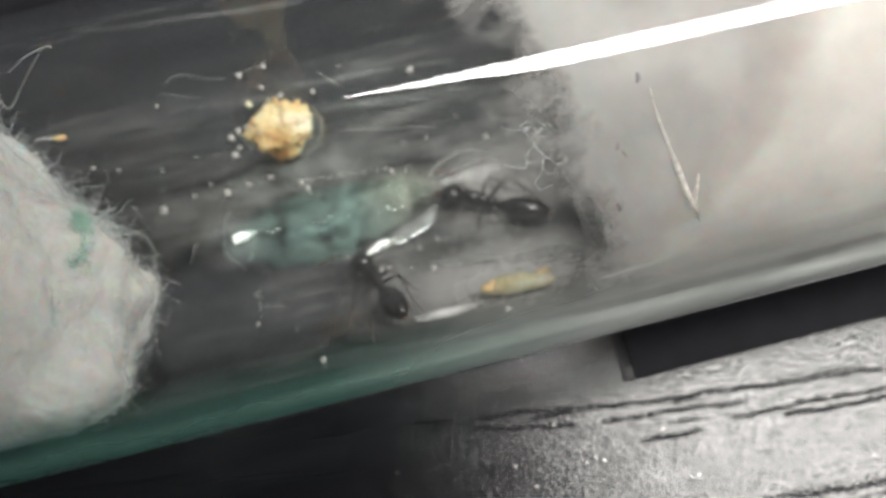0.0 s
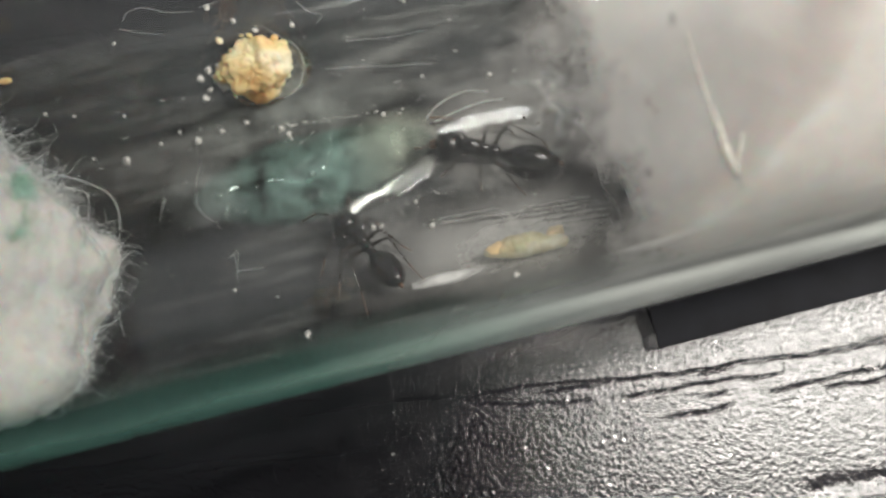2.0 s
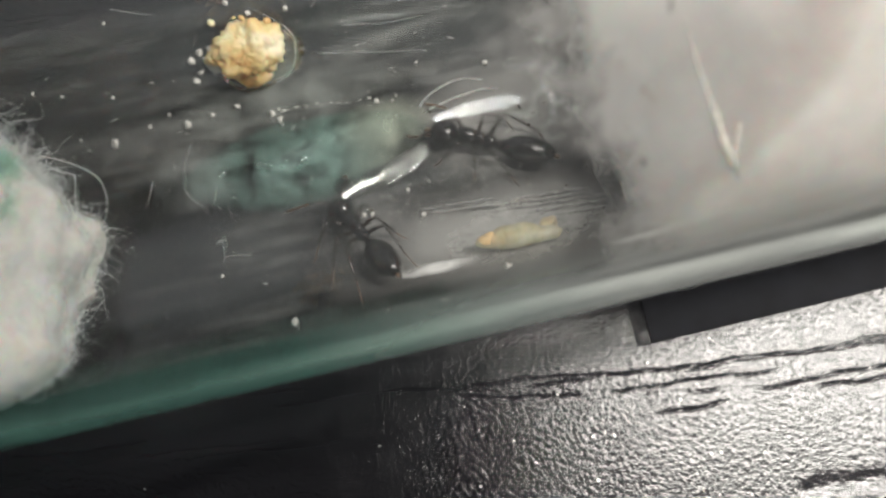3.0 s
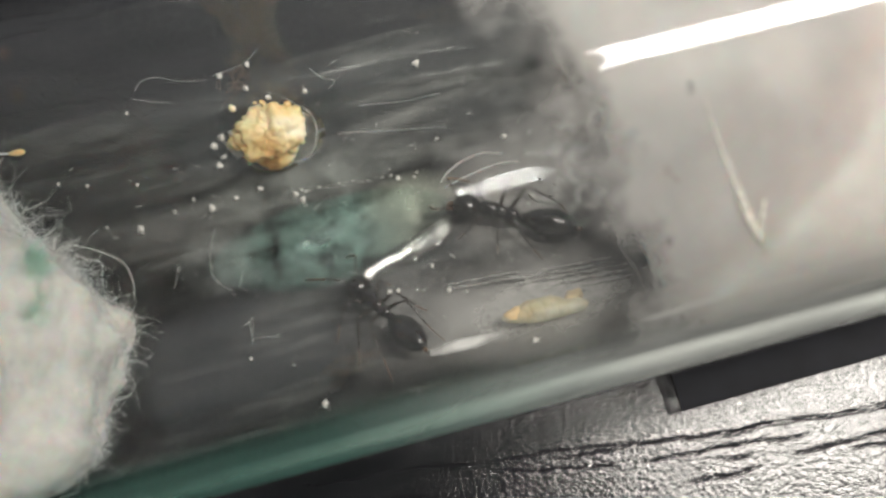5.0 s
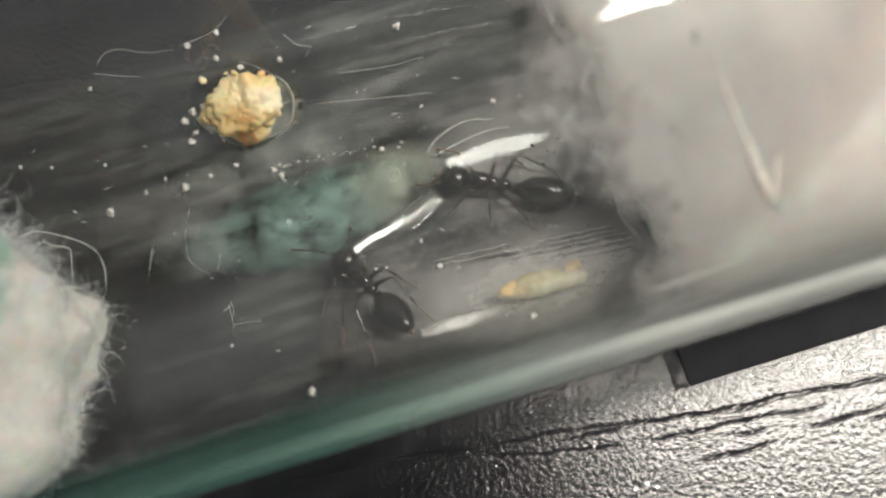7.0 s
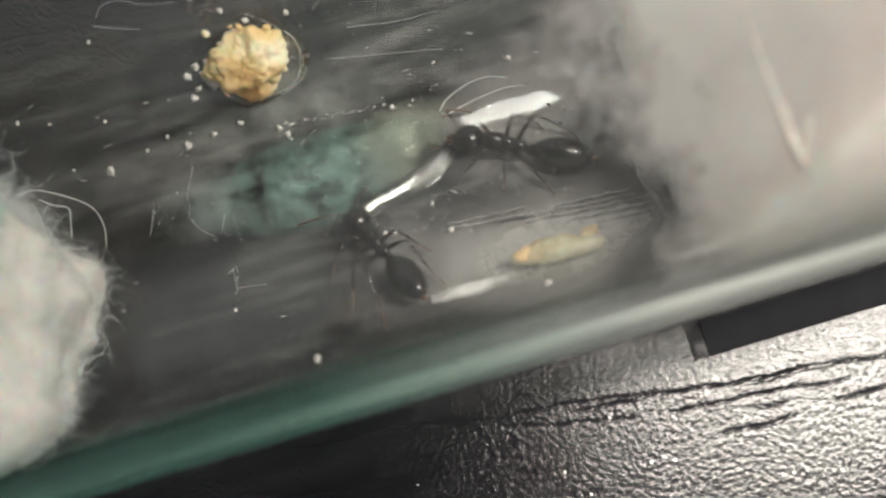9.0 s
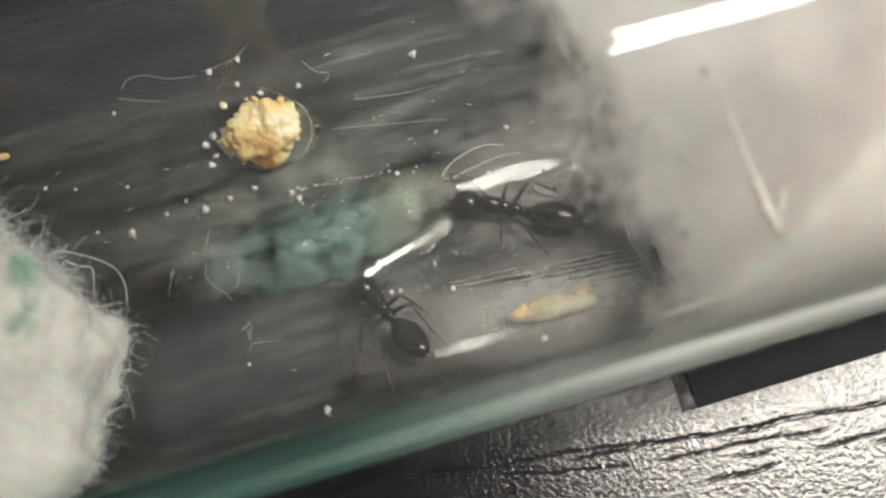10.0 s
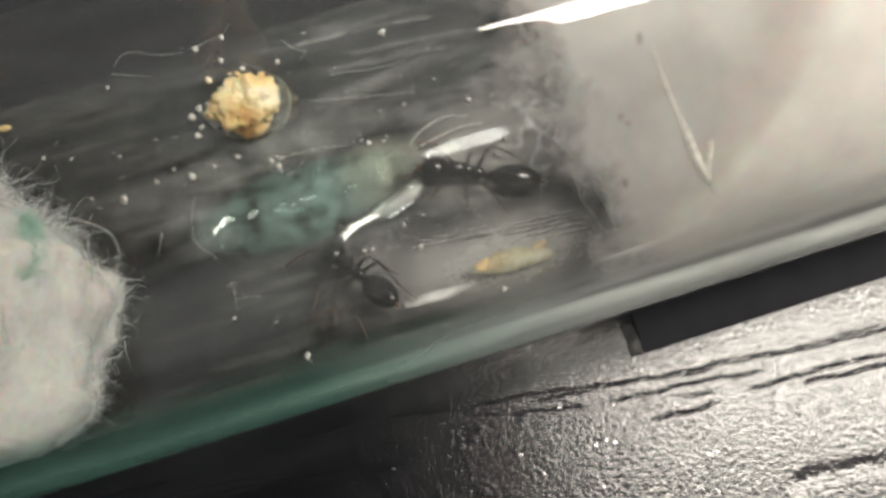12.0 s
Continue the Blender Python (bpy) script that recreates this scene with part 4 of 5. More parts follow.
# ---- crumbs and small bits ----
def grain_at(x, y, z, size, material, name, label, category, seed, group="", flat=0.75):
    random.seed(seed)
    bm = bmesh.new()
    add_ball(bm, (0, 0, 0), (size, size * 0.8, size * flat), (seed * 40 % 90, seed * 71 % 180, seed * 33 % 180), 12, 8, 0.9, 1.1 / size)
    ob = part(name, bm, material)
    rad = math.hypot(y, z - AXIS_Z)
    k = (R_IN - size * 0.55) / max(rad, 0.01)
    ob.location = (x * MM, y * k * MM, (AXIS_Z + (z - AXIS_Z) * k) * MM)
    return tagged(ob, label, category, group)


# the closing row and the grain below the larva are glints painted white
BITS = ((0.01, 2.83, 0.16), (-2.7, 2.83, 0.15), (-0.55, 3.29, 0.07), (0.95, 2.95, 0.10), (1.89, 3.04, 0.10), (3.04, 2.53, 0.13), (-1.6, 6.05, 0.06), (-2.29, 4.2, 0.06), (-4.94, 4.81, 0.08),
        (-3.99, 4.56, 0.05), (4.5, 5.43, 0.10), (8.52, 5.35, 0.12), (2.94, 6.35, 0.09), (1.9, 6.28, 0.10), (2.59, 5.89, 0.09), (0.79, 4.68, 0.16), (0.99, 4.31, 0.13), (0.73, 4.1, 0.13), (1.3, 4.62, 0.20), (1.55, 4.4, 0.26), (1.15, 4.85, 0.14), (1.62, 4.85, 0.2), (9.85, -5.35, 0.11),
        (-3.86, 3.16, 0.06), (-1.34, 3.07, 0.06), (10.9, 2.53, 0.12), (3.2, 5.55, 0.10), (8.52, 3.06, 0.05), (7.14, -1.34, 0.07), (2.65, -5.55, 0.12), (0.17, -2.94, 0.06),
        (5.43, -1.92, 0.09), (5.75, -1.95, 0.08), (7.51, -2.46, 0.10), (3.25, 2.28, 0.09), (3.3, 2.1, 0.06), (6.55, 2.28, 0.06), (6.8, 2.12, 0.09), (7.35, 2.02, 0.07), (7.5, 2.15, 0.04)) + tuple(
            (3.2 + 0.105 * k, 2.62 - 0.012 * k + 0.06 * math.sin(2.7 * k * k), 0.014 + 0.026 * math.sin(1.9 * k * k) ** 4) for k in range(30))


def crumbs():
    # the large crumb in its clear drop
    c = empty("food_crumb")
    random.seed(21)
    bm = bmesh.new()
    add_ball(bm, (2.95, 6.4 * math.sin(0.755), AXIS_Z - 6.4 * math.cos(0.755)), (1.22, 1.12, 0.62), (38, 0, -12), 90, 60, 0.34, 1.2)
    for _ in range(26):
        a, q = random.uniform(0, 2 * math.pi), math.sqrt(random.random())
        x, y, r = 2.92 + 1.3 * q * math.cos(a), 4.92 + 1.1 * q * math.sin(a) - 0.25 * q * math.cos(a), random.uniform(0.10, 0.40) * (1.1 - 0.45 * q)
        rad, th = 6.72 - random.uniform(0, 0.6) * (1 - 0.6 * q), y / 6.3
        add_ball(bm, (x, rad * math.sin(th), AXIS_Z - rad * math.cos(th)), (r, r * 0.85, r * 0.6), (random.uniform(0, 90), 0, random.uniform(0, 180)), 18, 12, 0.5, 2.4)
    add_ball(bm, (1.62, 6.6 * math.sin(0.74), AXIS_Z - 6.6 * math.cos(0.74)), (0.34, 0.3, 0.25), (0, 0, 20), 18, 12, 0.9, 2.4)
    part("lump", bm, CRUMB, c)
    tagged(c, "pale yellow-orange crumbly food lump stuck to the glass", "food crumb")
    puddle("clear_drop", ((1.5, 4.9), (1.8, 3.9), (2.8, 3.5), (4.1, 3.8), (4.75, 4.6), (4.5, 5.5), (3.4, 6.05), (2.2, 5.8)), 0.5, CLEAR, 3.0, "small clear syrup drop round the food crumb", "drop")
    ring = [(3.0 + 1.45 * math.cos(a) + 0.06 * math.sin(5 * a), 4.62 + 1.04 * math.sin(a) - 0.22 * math.cos(a)) for a in [radians(-118 + 6.5 * k) for k in range(32)]]
    fibre(ring, [0.005 + 0.016 * abs(noise.noise(Vector((k * 0.05, 3, 1)))) for k in range(5 * 31 + 1)], FIBRE_GREY, "dried pale edge of the clear drop round the crumb")
    for i, (x, y, s) in enumerate(BITS):
        grain_at(x, y, wall_z(y), s, GRAIN, "white_grain", "tiny white grain on the glass, food and some painted glints", "grain", i + 1, "white grains in the tube")
    rnd = random.Random(31)
    for i in range(70):
        x, y = rnd.uniform(-5, 12.5), rnd.uniform(-4.5, 6.2)
        grain_at(x, y, wall_z(y), rnd.uniform(0.008, 0.018), GRAIN, "white_grain", "tiny white dust grain on the glass", "grain", 50 + i, "white grains in the tube")
    for i, (x, th, s, wide, turn, mat) in enumerate(((12.67, 164.6, 0.10, 0.8, 0, SMUDGE), (14.87, 162.3, 0.16, 0.45, 10, SMUDGE), (15.19, 149.2, 0.06, 0.9, 0, SMUDGE), (13.56, 130.9, 0.17, 0.6, 35, SMUDGE),
                                                     (13.80, 147.0, 0.17, 0.5, -10, SMUDGE_BROWN), (14.0, 145.0, 0.13, 0.5, 60, SMUDGE_BROWN), (14.75, 153.5, 0.20, 0.22, -12, SMUDGE_BROWN), (13.2, 126.0, 0.12, 0.7, 20, SMUDGE))):
        random.seed(90 + i)
        bm = bmesh.new()
        a = radians(th)
        add_ball(bm, (x, -6.95 * math.sin(a), AXIS_Z - 6.95 * math.cos(a)), (s * wide, s, s * 0.15), (180 - th, 0, turn), 16, 10, 0.8, 5.0)
        tagged(part("dirt_speck", bm, mat), "small dark dirt smudge in the damp cotton", "speck", "dirt specks in the cotton")
    for i, (x, th, s) in enumerate(((12.9, 122.0, 0.05), (13.05, 111.0, 0.07), (13.25, 102.5, 0.08), (13.7, 104.0, 0.10), (14.3, 97.5, 0.11), (13.95, 95.5, 0.08), (14.5, 100.5, 0.07), (12.6, 125.0, 0.05), (13.45, 98.0, 0.06))):
        random.seed(160 + i)
        bm = bmesh.new()
        a = radians(th)
        add_ball(bm, (x, -6.93 * math.sin(a), AXIS_Z - 6.93 * math.cos(a)), (s, s * 0.8, s * 0.35), (180 - th, 0, 35 * i), 12, 8, 0.8, 8.0)
        tagged(part("dirt_speck", bm, SPECK), "small dark dirt speck on the glass by the cotton", "speck", "dirt specks by the cotton")
    rnd = random.Random(17)
    for i in range(12):
        random.seed(120 + i)
        bm = bmesh.new()
        x, y = rnd.uniform(11.6, 13.6), rnd.uniform(-4.8, 2.0)
        s = rnd.uniform(0.03, 0.08)
        add_ball(bm, (x, y, wall_z(y) + s * 0.5), (s, s * 0.6, s * 0.6), (20 * i, 30 * i, 50 * i), 10, 7, 0.5, 4.0)
        tagged(part("dirt_speck", bm, SPECK), "small dark dirt speck on the glass by the cotton", "speck", "dirt specks by the cotton")


def wall_dust():
    """Specks, flakes and short scratches of dried syrup on the far wall, too fine to count."""
    rnd = random.Random(47)
    verts, faces = [], []
    for n in range(900):
        x, y, s = rnd.uniform(-8, 13), rnd.uniform(-4.5, 6.4), 0.007 + 0.022 * rnd.random() ** 3
        if n > 500:
            x, y = rnd.gauss(5.0, 4.0), rnd.gauss(1.6, 2.2)
            if not -6 < x < 13 or abs(y) > 6.3:
                continue
        long = rnd.choice((1, 1, 1, 1, 2.5, 6))
        th, c, turn = math.asin(y / 6.96), len(verts), rnd.gauss(-0.12, 0.5)
        p = Vector((x, 6.96 * math.sin(th), AXIS_Z - 6.96 * math.cos(th)))
        along = Vector((math.cos(turn), math.sin(turn) * math.cos(th), math.sin(turn) * math.sin(th)))
        up = Vector((0, -math.sin(th), math.cos(th)))
        side = along.cross(up)
        for d, k in ((along, long), (-along, long), (side, 1), (-side, 1), (up, 0.6), (-up, 0.6)):
            verts.append(tuple(p + d * (s * k * rnd.uniform(0.6, 1.3))))
        faces += [(c, c + 2, c + 4), (c + 2, c + 1, c + 4), (c + 1, c + 3, c + 4), (c + 3, c, c + 4), (c + 2, c, c + 5), (c + 1, c + 2, c + 5), (c + 3, c + 1, c + 5), (c, c + 3, c + 5)]
    tagged(mesh_of("wall_dust", verts, faces, DUST, smooth=False), "fine pale dust and scratches inside the glass", "dust", kind="stuff")


def seed():
    """A small yellow seed with a pale tail, on the far wall by the dry plug."""
    c = empty("seed", pose(-5.75 * MM, 5.75 * MM, 4.45 * MM, 58, 0, -8))
    random.seed(71)
    bm = bmesh.new()
    add_ball(bm, (0.1, 0, 0), (0.32, 0.12, 0.11), (0, 0, 0), 16, 10, 0.15, 4, -0.3)
    part("body", bm, CRUMB, c)
    strand("tail", ((-0.15, 0, 0), (-0.5, 0.06, 0.02), (-0.9, 0.04, 0.0)), 0.035, FIBRE, c, "thin pale tail")
    tagged(c, "small yellow seed with a pale tail on the glass", "seed")


def table_dust():
    rnd = random.Random(53)
    for i in range(60):
        x, y, s = rnd.uniform(-11, 24), rnd.uniform(-16, -8.7), rnd.uniform(0.012, 0.036)
        random.seed(300 + i)
        bm = bmesh.new()
        add_ball(bm, (0, 0, 0), (s, s * 0.8, s * 0.7), (0, 0, 40 * i), 8, 6, 0.4, 12.0)
        ob = part("dust_grain", bm, GRAIN)
        ob.location = (x * MM, y * MM, (s * 0.55 + (0.12 if x > 14 and y > -8.6 else 0)) * MM)
        tagged(ob, "tiny pale dust grain on the black table", "dust", "dust grains on the table")


def larva():
    th = -4.85 / 6.5
    base = empty("ant_larva", pose(10.45 * MM, 6.45 * math.sin(th) * MM, (AXIS_Z - 6.45 * math.cos(th)) * MM, math.degrees(th), 0, -5))
    random.seed(41)
    bm = bmesh.new()
    for k in range(9):
        u = k / 8
        r = 0.42 * (0.75 + 0.5 * math.sin(math.pi * min(1, u * 1.1)))
        add_ball(bm, (-0.95 + 1.9 * u, 0.10 * math.sin(u * 3.5), 0), (0.52, r * 0.85, r * 0.8), (0, 0, 0), 20, 12, 0.14, 2)
    part("body", bm, LARVA, base, "translucent yellow segmented body")
    bm = bmesh.new()
    add_ball(bm, (-0.98, 0.0, 0.06), (0.34, 0.26, 0.22), (0, 0, 0), 16, 10, 0.45, 2)
    part("head", bm, LARVA_TIP, base, "orange head end")
    bm = bmesh.new()
    add_ball(bm, (1.05, 0.40, 0.06), (0.42, 0.26, 0.22), (0, 0, 50), 18, 12, 0.5, 2)
    part("tail", bm, LARVA_TAIL, base, "brownish tail end")
    tagged(base, "yellow-orange ant larva lying on the glass", "ant larva")


# ---- loose fibres on the glass ----
def fibre(pts, radius=0.022, material=None, label="thin white cotton fibre stuck to the glass"):
    r = R_IN - 0.05
    line = []
    for x, y in pts:
        th = math.asin(max(-0.99, min(0.99, y / r)))
        line.append((x, r * math.sin(th), AXIS_Z - r * math.cos(th)))
    ob = strand("cotton_fibre", line, radius, material or FIBRE, steps=5, sides=5)
    return tagged(ob, label, "fibre", "cotton fibres on the glass")


FIBRES = (((-1.21, 6.26), (-0.62, 6.1), (0.05, 5.95)), ((-0.99, 6.38), (-0.65, 6.51), (-0.09, 6.51), (0.54, 6.34), (1.44, 6.23)), ((1.67, 6.27), (2.24, 6.29), (2.94, 6.35), (3.45, 6.5)),
          ((4.92, 5.88), (5.22, 5.59), (5.62, 5.46), (5.34, 5.28)), ((5.16, 4.03), (6.25, 3.83), (7.71, 3.56), (9.0, 3.33)), ((-0.1, 2.16), (-0.51, 1.42), (-0.60, 1.12)), ((-1.75, 1.25), (-1.85, 1.05), (-2.02, 0.6)),
          ((0.4, -1.37), (0.45, -1.7), (0.32, -2.06)), ((6.19, 4.64), (6.83, 4.55), (7.84, 4.41), (9.09, 4.37)))
PLUG_FIBRES = (((-5.99, 2.9), (-5.4, 2.93), (-4.93, 2.74), (-4.18, 2.3), (-3.65, 1.79), (-3.51, 1.14), (-3.62, 0.5)), ((-5.26, 2.57), (-4.95, 2.32), (-4.47, 2.08), (-4.53, 1.66), (-4.67, 1.1)), ((-4.95, 0.9), (-4.72, 0.77), (-4.21, 0.63)),
               ((-5.47, 2.14), (-5.5, 1.46), (-5.33, 0.8), (-4.9, 0.4)), ((-1.9, 1.04), (-1.71, 1.13), (-1.9, 0.9), (-2.12, 0.4)), ((-0.52, 1.12), (-0.66, 0.65), (-0.45, 0.17), (-0.04, -0.21)), ((0.47, 0.39), (0.22, -0.15)),
               ((0.32, -1.46), (0.34, -2.21), (0.26, -2.4)), ((0.34, -2.21), (0.8, -2.28), (1.3, -2.39)))


def fibres():
    for f in FIBRES:
        fibre(f, 0.008, FIBRE_GREY)
    for n, f in enumerate(PLUG_FIBRES):
        fibre(f, 0.019 if n < 4 else 0.008, FIBRE if n < 4 else FIBRE_GREY)
    # two strands added in place of a wet film's pale edge
    for f in (((8.24, 1.55), (8.6, 1.85), (9.3, 2.1), (10.0, 2.15), (10.69, 1.95)), ((8.33, 1.35), (9.36, 1.55), (10.39, 1.65), (11.16, 1.55))):
        fibre(f, 0.024, FIBRE_GREY, "pale strand for a wet film's edge beside the teal drop")
    # a tangle of fibres caught on the upper wall at the damp plug's edge
    rnd = random.Random(23)
    for n in range(9):
        x, th, ph, turn = rnd.uniform(10.3, 11.7), rnd.uniform(152, 165), rnd.uniform(0, 6), 0.3
        line = []
        for k in range(26):
            turn = rnd.gauss(turn * 0.7, 0.45)
            ph += turn
            x += 0.085 * math.cos(ph) + 0.016
            th += 0.75 * math.sin(ph) - 0.14
            a = -radians(max(140, min(172, th)))
            line.append((x, 6.93 * math.sin(a), AXIS_Z - 6.93 * math.cos(a)))
        tagged(strand("cotton_fibre", line, 0.007, FIBRE, steps=2), "tangled pale fibre on the upper glass wall", "fibre", "cotton fibres on the glass")
    rnd = random.Random(29)
    for n in range(7):
        x, y, ph, turn = rnd.uniform(1.7, 2.7), rnd.uniform(5.7, 6.5), rnd.uniform(0, 6), 0.3
        line = []
        for k in range(18):
            turn = rnd.gauss(turn * 0.7, 0.4)
            ph += turn
            x += 0.075 * math.cos(ph)
            y = min(6.7, max(5.2, y + 0.06 * math.sin(ph)))
            line.append((x, y))
        fibre(line, 0.011, LINT, "curled brownish lint fibre above the food crumb")
    # long fibres that bridge from the dry plug up the far wall
    for a in (((-7.0, 6.7, 6.8), (-6.8, 6.6, 6.2), (-5.8, 6.8, 7.4), (-4.1, 6.5, 10.0), (-3.7, 6.45, 10.1)), ((-5.9, 6.85, 8.4), (-4.9, 6.6, 9.6), (-4.1, 6.5, 10.1))):
        tagged(strand("cotton_fibre", a, 0.02, FIBRE), "long white cotton fibre curling off the dry plug", "fibre", "cotton fibres on the glass")


ANT_SCALE = 1.15


# ---- ants: built facing +x, feet on z = 0, 4.2 mm long ----
def leg(bm_name, parent, side, root, knee, ankle, toe, name="leg"):
    pts = [Vector(p) for p in (root, knee, ankle, toe)]
    for p in pts:
        p.y *= side
    store = ([], [])
    fem = smooth_line([pts[0], pts[0].lerp(pts[1], 0.5) + Vector((0, 0, 0.05)), pts[1]], 4)
    strand_geo(fem, [0.04, 0.055, 0.062, 0.062, 0.058, 0.052, 0.045, 0.038, 0.032], 7, 1, store)
    ob = mesh_of(name, store[0], store[1], ANT_LEG, parent)
    store = ([], [])
    tib = smooth_line([pts[1], pts[1].lerp(pts[2], 0.5) + Vector((0, 0.02 * side, 0.02)), pts[2]], 3)
    strand_geo(tib, [0.028, 0.033, 0.036, 0.035, 0.032, 0.028, 0.024], 6, 1, store)
    mesh_of("tibia", store[0], store[1], ANT_LEG, ob)
    store = ([], [])
    tar = smooth_line([pts[2], pts[2].lerp(pts[3], 0.6) - Vector((0, 0, 0.04)), pts[3]], 3)
    strand_geo(tar, 0.019, 5, 0.6, store)
    mesh_of("tarsus", store[0], store[1], ANT_PALE, ob, "pale brown foot")
    return ob


def antenna(parent, side, scape, tip, name="antenna"):
    """An elbowed antenna, hinged at the head; its own space starts at its socket."""
    ob = empty(name)
    ob.parent = parent
    s, e = Vector(scape), Vector(tip)
    s.y *= side
    e.y *= side
    st = ([], [])
    strand_geo(smooth_line([Vector((0, 0, 0)), s * 0.5 + Vector((0, 0, 0.05)), s], 4), 0.034, 6, 0.8, st)
    mesh_of("scape", st[0], st[1], ANT_LEG, ob)
    st = ([], [])
    mid = s.lerp(e, 0.5) + Vector((0.04, 0.05 * side, -0.02))
    strand_geo(smooth_line([s, mid, e], 5), [0.03] * 4 + [0.036] * 6 + [0.02], 6, 1, st)
    mesh_of("funiculus", st[0], st[1], ANT_PALE, ob)
    return ob


def ant(legs, feelers, label, seed):
    random.seed(seed)
    a = empty("ant")
    a.scale = (ANT_SCALE,) * 3
    bm = bmesh.new()
    add_ball(bm, (1.72, 0, 0.74), (0.43, 0.40, 0.34), (0, 14, 0), 26, 18, 0.03, 2, 0.10)
    head = part("head", bm, ANT, a, "glossy black head")
    for s in (1, -1):
        bm = bmesh.new()
        add_ball(bm, (1.76, 0.33 * s, 0.84), (0.11, 0.06, 0.10), (0, 0, 0), 12, 8)
        part("eye", bm, ANT, head)
        bm = bmesh.new()
        add_ball(bm, (2.20, 0.10 * s, 0.58), (0.18, 0.07, 0.05), (0, 20, -18 * s), 12, 8)
        part("mandible", bm, ANT_PALE, head, "brown mandible")
    bm = bmesh.new()
    add_ball(bm, (0.98, 0, 0.80), (0.42, 0.25, 0.28), (0, -6, 0), 22, 14, 0.04, 2)
    add_ball(bm, (0.62, 0, 0.78), (0.28, 0.19, 0.22), (0, 0, 0), 20, 12, 0.04, 2)
    add_ball(bm, (0.32, 0, 0.72), (0.32, 0.20, 0.22), (0, 18, 0), 20, 12, 0.04, 2)
    add_ball(bm, (1.28, 0, 0.76), (0.16, 0.15, 0.15))
    part("thorax", bm, ANT, a)
    bm = bmesh.new()
    add_ball(bm, (-0.08, 0, 0.68), (0.09, 0.15, 0.24), (0, -8, 0), 14, 10)
    add_ball(bm, (-0.06, 0, 0.55), (0.18, 0.10, 0.10), (0, 0, 0), 12, 8)
    part("petiole", bm, ANT, a)
    bm = bmesh.new()
    add_ball(bm, (-0.95, 0, 0.72), (0.86, 0.43, 0.42), (0, 6, 0), 30, 20, 0.015, 1.5, 0.0)
    for v in bm.verts:
        g = (v.co.x + 0.95) / 0.86
        ring = abs(((g * 2.6 + 0.3) % 1.0) - 0.5)
        k = 1 - 0.05 * max(0.0, (0.12 - ring) / 0.12)
        v.co.y *= k
        v.co.z = 0.72 + (v.co.z - 0.72) * k
    gaster = part("gaster", bm, ANT, a, "glossy black banded abdomen")
    bm = bmesh.new()
    add_ball(bm, (-1.82, 0, 0.70), (0.12, 0.07, 0.07), (0, 0, 0), 10, 8)
    part("tip", bm, ANT_PALE, gaster)
    made = [leg("", a, side, *pts) for side, *pts in legs]
    arms = []
    for side, scape, tip in feelers:
        arm = antenna(a, side, scape, tip)
        arm.location = (2.02 * MM, 0.16 * side * MM, 0.86 * MM)
        arms.append(arm)
    tagged(a, label, "ant", "ants in the tube")
    return a, made, arms


def on_wall(head, tail, lift=0.0, roll=0.0):
    """The pose of an ant on the tube's inner wall from its head and its tail end, in mm."""
    h, q = Vector(head), Vector(tail)
    f = (h - q).normalized()
    c = h - f * 1.75 * ANT_SCALE
    n = Vector((0, -c.y, AXIS_Z - c.z)).normalized()
    s = n.cross(f).normalized()
    n = f.cross(s)
    o = c - n * (0.72 * ANT_SCALE - lift)
    m = Matrix((f, s, n)).transposed().to_4x4()
    return Matrix.Translation(o * MM) @ m @ pose(0, 0, 0, roll, 0, 0)


LEGS_A = ((-1, (1.05, 0.16, 0.62), (1.45, 0.50, 0.85), (1.90, 0.75, 0.25), (2.10, 0.85, 0.0)), (-1, (0.70, 0.16, 0.60), (0.62, 0.80, 1.05), (-0.05, 1.0, 0.60), (-0.35, 1.1, 0.05)),
          (-1, (0.40, 0.16, 0.58), (0.0, 0.85, 1.15), (-1.10, 0.90, 0.5), (-1.5, 0.85, 0.0)), (1, (1.05, 0.16, 0.62), (1.3, 0.42, 0.65), (1.6, 0.65, 0.2), (1.8, 0.8, 0.0)),
          (1, (0.70, 0.16, 0.60), (0.6, 0.5, 0.62), (0.5, 0.85, 0.2), (0.45, 1.05, 0.0)), (1, (0.40, 0.16, 0.58), (-0.1, 0.5, 0.65), (-0.6, 0.75, 0.25), (-0.95, 0.9, 0.0)))
LEGS_B = ((1, (1.05, 0.16, 0.62), (1.35, 0.6, 0.9), (1.2, 1.15, 0.35), (1.0, 1.5, 0.0)), (1, (0.70, 0.16, 0.60), (0.45, 0.75, 0.95), (0.0, 1.25, 0.3), (-0.3, 1.55, 0.0)),
          (1, (0.40, 0.16, 0.58), (-0.1, 0.7, 1.0), (-0.9, 0.95, 0.35), (-1.5, 1.15, 0.0)), (-1, (1.05, 0.16, 0.62), (1.3, 0.55, 0.85), (1.6, 0.85, 0.3), (1.7, 1.05, 0.0)),
          (-1, (0.70, 0.16, 0.60), (0.5, 0.6, 0.9), (0.15, 0.95, 0.3), (-0.05, 1.2, 0.0)), (-1, (0.40, 0.16, 0.58), (-0.1, 0.6, 1.0), (-0.8, 0.7, 0.4), (-1.4, 0.85, 0.0)))


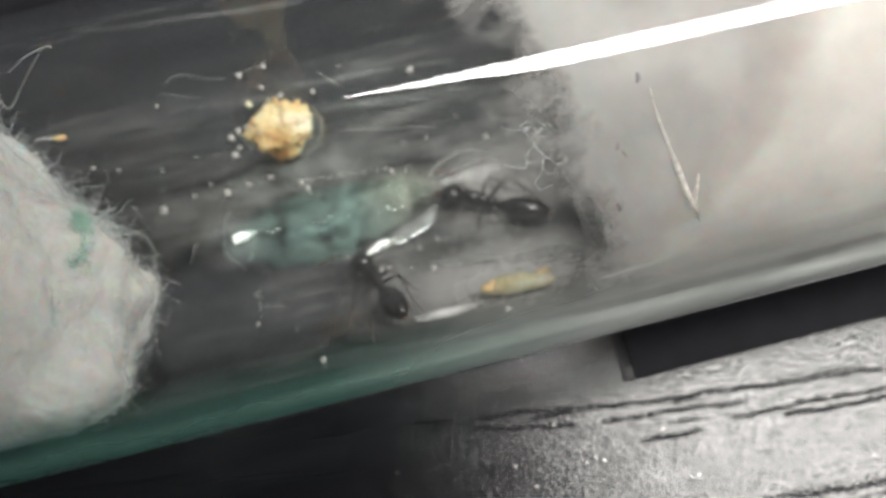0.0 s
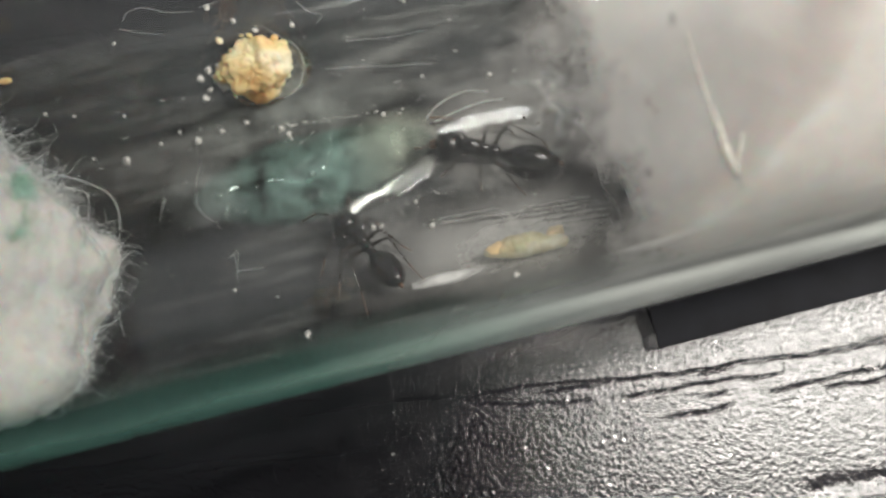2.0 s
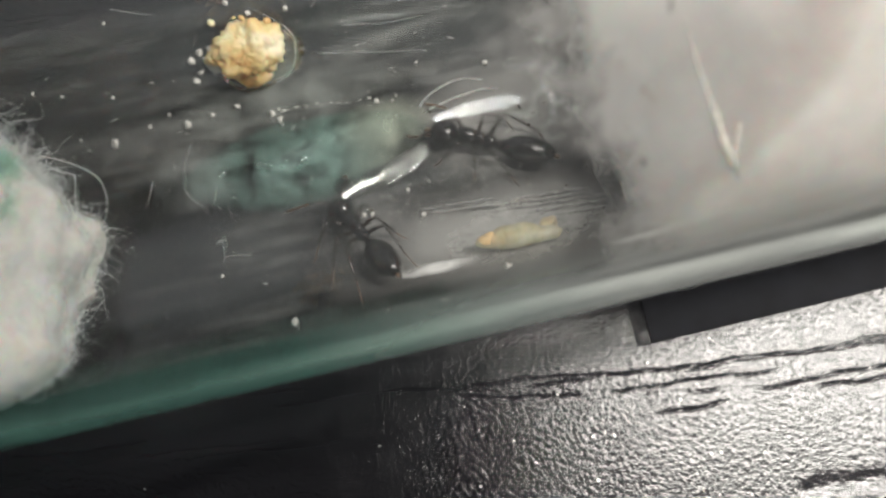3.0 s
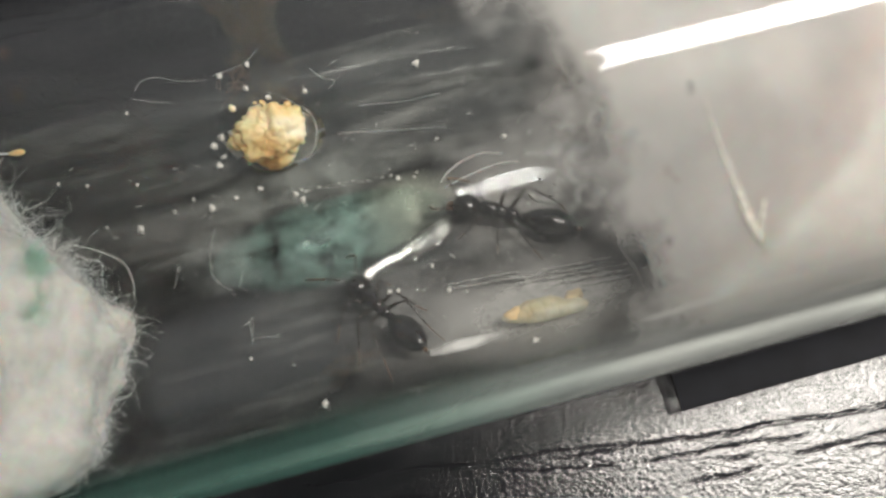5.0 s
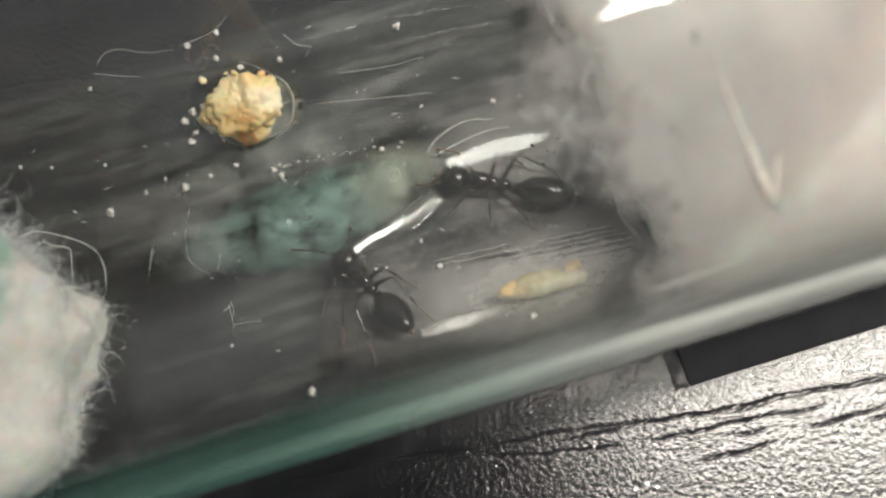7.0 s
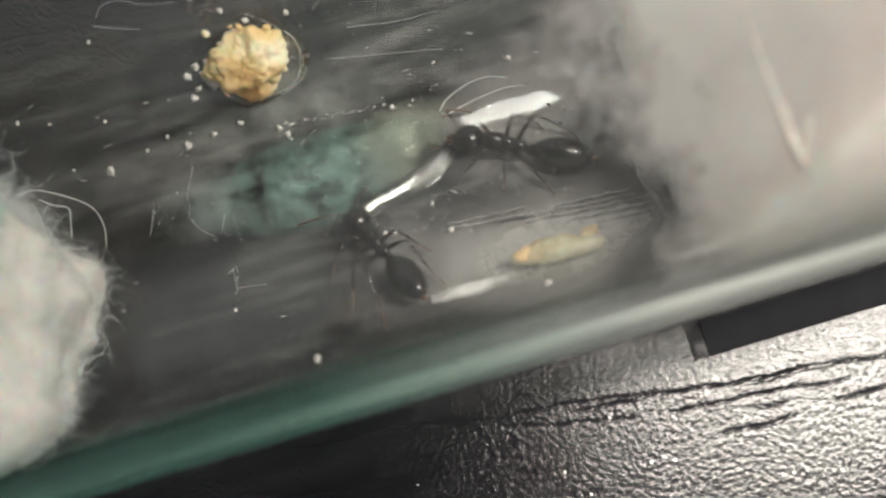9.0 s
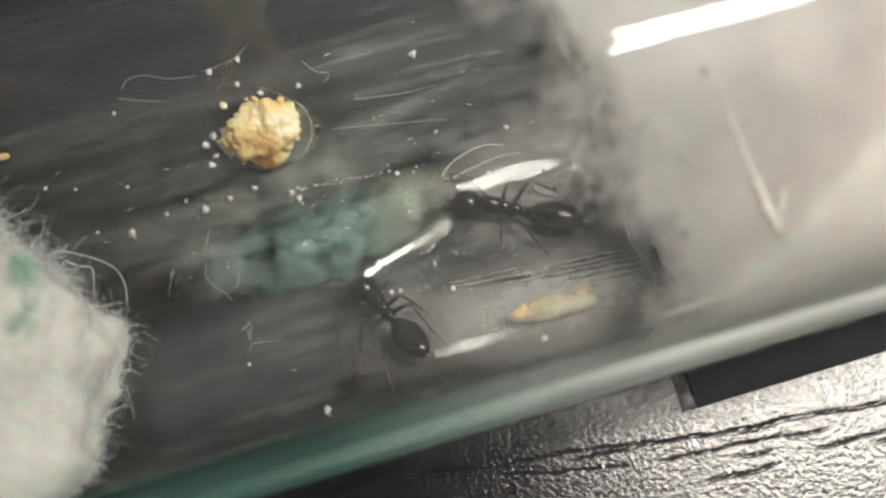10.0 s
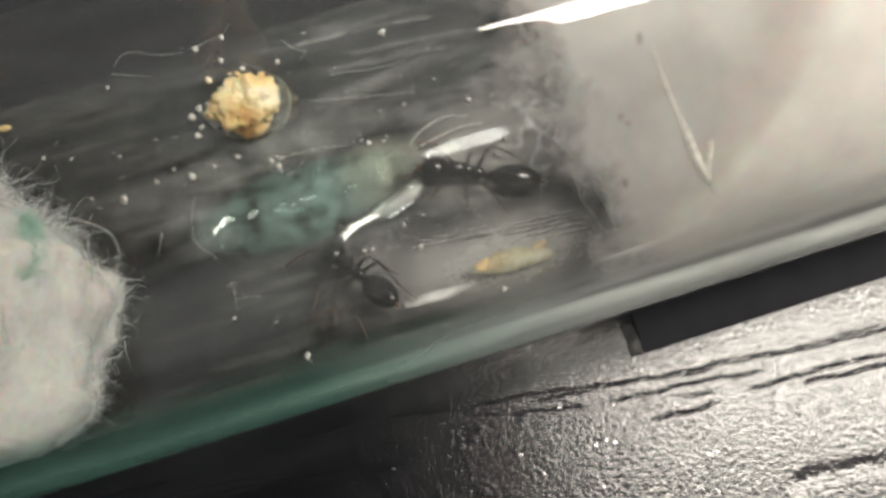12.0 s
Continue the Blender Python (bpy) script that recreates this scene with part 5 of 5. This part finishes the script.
def ants():
    a = ant(LEGS_A, ((1, (0.35, 0.5, 0.25), (0.75, 0.15, -0.3)), (-1, (0.45, 0.45, 0.25), (-0.25, 0.75, -0.1))), "glossy black worker ant drinking at the teal syrup drop", 61)
    b = ant(LEGS_B, ((1, (0.35, 0.55, 0.2), (1.0, 1.0, -0.3)), (-1, (0.40, 0.50, 0.2), (0.95, 0.55, -0.35))), "glossy black worker ant head down at the drop's edge", 62)
    return a, b


desk_lamp()
PHONE_THING = phone()
floor()
table()
tube()
cotton()
puddle("syrup_drop", ((-0.7, 1.1), (-0.5, 0.2), (0.9, -0.5), (2.9, -1.0), (4.8, -0.85), (6.8, -0.25), (8.0, 0.25), (8.3, 0.95), (7.2, 1.7), (4.6, 2.15), (1.5, 2.0)), 0.6, DROP, 1.0,
       "teal-tinted syrup drop on the bottom of the tube", "drop")
meniscus()
wet_syrup()
# the wall's edge glow, added as a teal and a pale film
film("teal_edge", -16.0, 12.0, 46, 7.9, TEAL_FILM, "thin teal film for the light in the glass edge")
film("pale_edge", 3.5, 40.0, 24, 7.915, PALE_FILM, "thin pale film for the light in the glass edge")
film("condensation", 0.5, 60.0, 75, 6.97, WET_FOG, "milky condensation on the glass over the damp cotton", 285)
film("lit_grime_film", -14.0, 16.0, -62, 6.992, mat_lit_grime(), "thin grey dried film that lightens the floor of the tube", 62)
streaks()
wall_beads()
pale_patches()
droplets()
crumbs()
wall_dust()
seed()
table_dust()
larva()
fibres()
ANT_ONE, ANT_TWO = ants()


def motions():
    rows_a = [
        (0.0, 8.8, 0.18, 1.8, 12.48, -1.71, 1.94),
        (1.0, 8.89, 0.02, 1.8, 12.52, -1.78, 1.96),
        (1.5, 8.73, 0.14, 1.8, 12.44, -1.66, 1.92),
        (2.5, 8.69, 0.1, 1.8, 12.45, -1.77, 1.95),
        (3.5, 8.79, 0.1, 1.8, 12.5, -1.83, 1.97),
        (5.5, 8.74, 0.15, 1.8, 12.43, -1.83, 1.97),
        (6.5, 8.73, 0.1, 1.8, 12.47, -1.86, 1.98),
        (9.0, 8.74, 0.06, 1.8, 12.49, -1.86, 1.98),
        (9.5, 8.57, 0.14, 1.8, 12.46, -1.84, 1.98),
        (10.5, 8.82, 0.07, 1.8, 12.51, -1.89, 1.99),
        (12.0, 8.75, 0.11, 1.8, 12.52, -1.76, 1.95),
    ]
    rows_b = [
        (0.0, 4.78, -1.62, 2.02, 6.21, -5.33, 4.65),
        (0.5, 4.89, -1.55, 2.0, 6.15, -4.92, 4.07),
        (1.0, 4.78, -1.56, 2.0, 6.29, -5.1, 4.31),
        (1.5, 4.72, -1.42, 1.96, 6.28, -5.0, 4.17),
        (2.0, 4.59, -1.68, 2.03, 6.36, -5.36, 4.69),
        (2.5, 4.63, -1.45, 1.97, 6.39, -5.19, 4.42),
        (3.0, 4.73, -1.68, 2.03, 6.41, -5.11, 4.31),
        (3.5, 4.67, -1.5, 1.98, 6.21, -4.88, 4.01),
        (5.5, 4.37, -1.54, 1.99, 6.49, -4.97, 4.13),
        (6.0, 4.3, -1.44, 1.97, 6.3, -4.75, 3.86),
        (6.5, 4.32, -1.53, 1.99, 6.39, -4.81, 3.93),
        (7.0, 4.58, -1.37, 1.95, 6.21, -4.86, 4.0),
        (9.0, 4.7, -1.36, 1.95, 6.28, -4.83, 3.96),
        (9.5, 4.57, -1.68, 2.03, 6.34, -5.02, 4.19),
        (10.0, 4.63, -1.64, 2.02, 6.28, -5.07, 4.27),
        (10.5, 4.43, -1.79, 2.06, 6.34, -5.02, 4.2),
        (11.0, 4.46, -1.83, 2.08, 6.36, -4.92, 4.07),
        (11.5, 4.37, -2.01, 2.13, 6.34, -4.97, 4.12),
        (12.0, 4.36, -1.88, 2.09, 6.48, -5.41, 4.77),
    ]
    walk(ANT_ONE[0], [(t, on_wall((x, y, z), (u, v, w), 0, 14)) for t, x, y, z, u, v, w in rows_a])
    walk(ANT_TWO[0], [(t, on_wall((x, y, z), (u, v, w))) for t, x, y, z, u, v, w in rows_b])
    # the phone goes with the hand that films
    walk(PHONE_THING, [(t, pose(x, y, z, rx, ry, rz) @ pose(0, 0, 0, 0, 0, -21)) for t, x, y, z, rx, ry, rz in CAMERA_ROWS])
    # feelers that tap the drop
    for k, (arms, amp) in enumerate(((ANT_ONE[2], 7), (ANT_TWO[2], 14))):
        for j, arm in enumerate(arms):
            home = arm.matrix_basis.copy()
            walk(arm, [(0.5 * i, home @ pose(0, 0, 0, 0, amp * math.sin(1.7 * i + j), amp * math.sin(1.1 * i + 2 * j + k))) for i in range(25)])


motions()
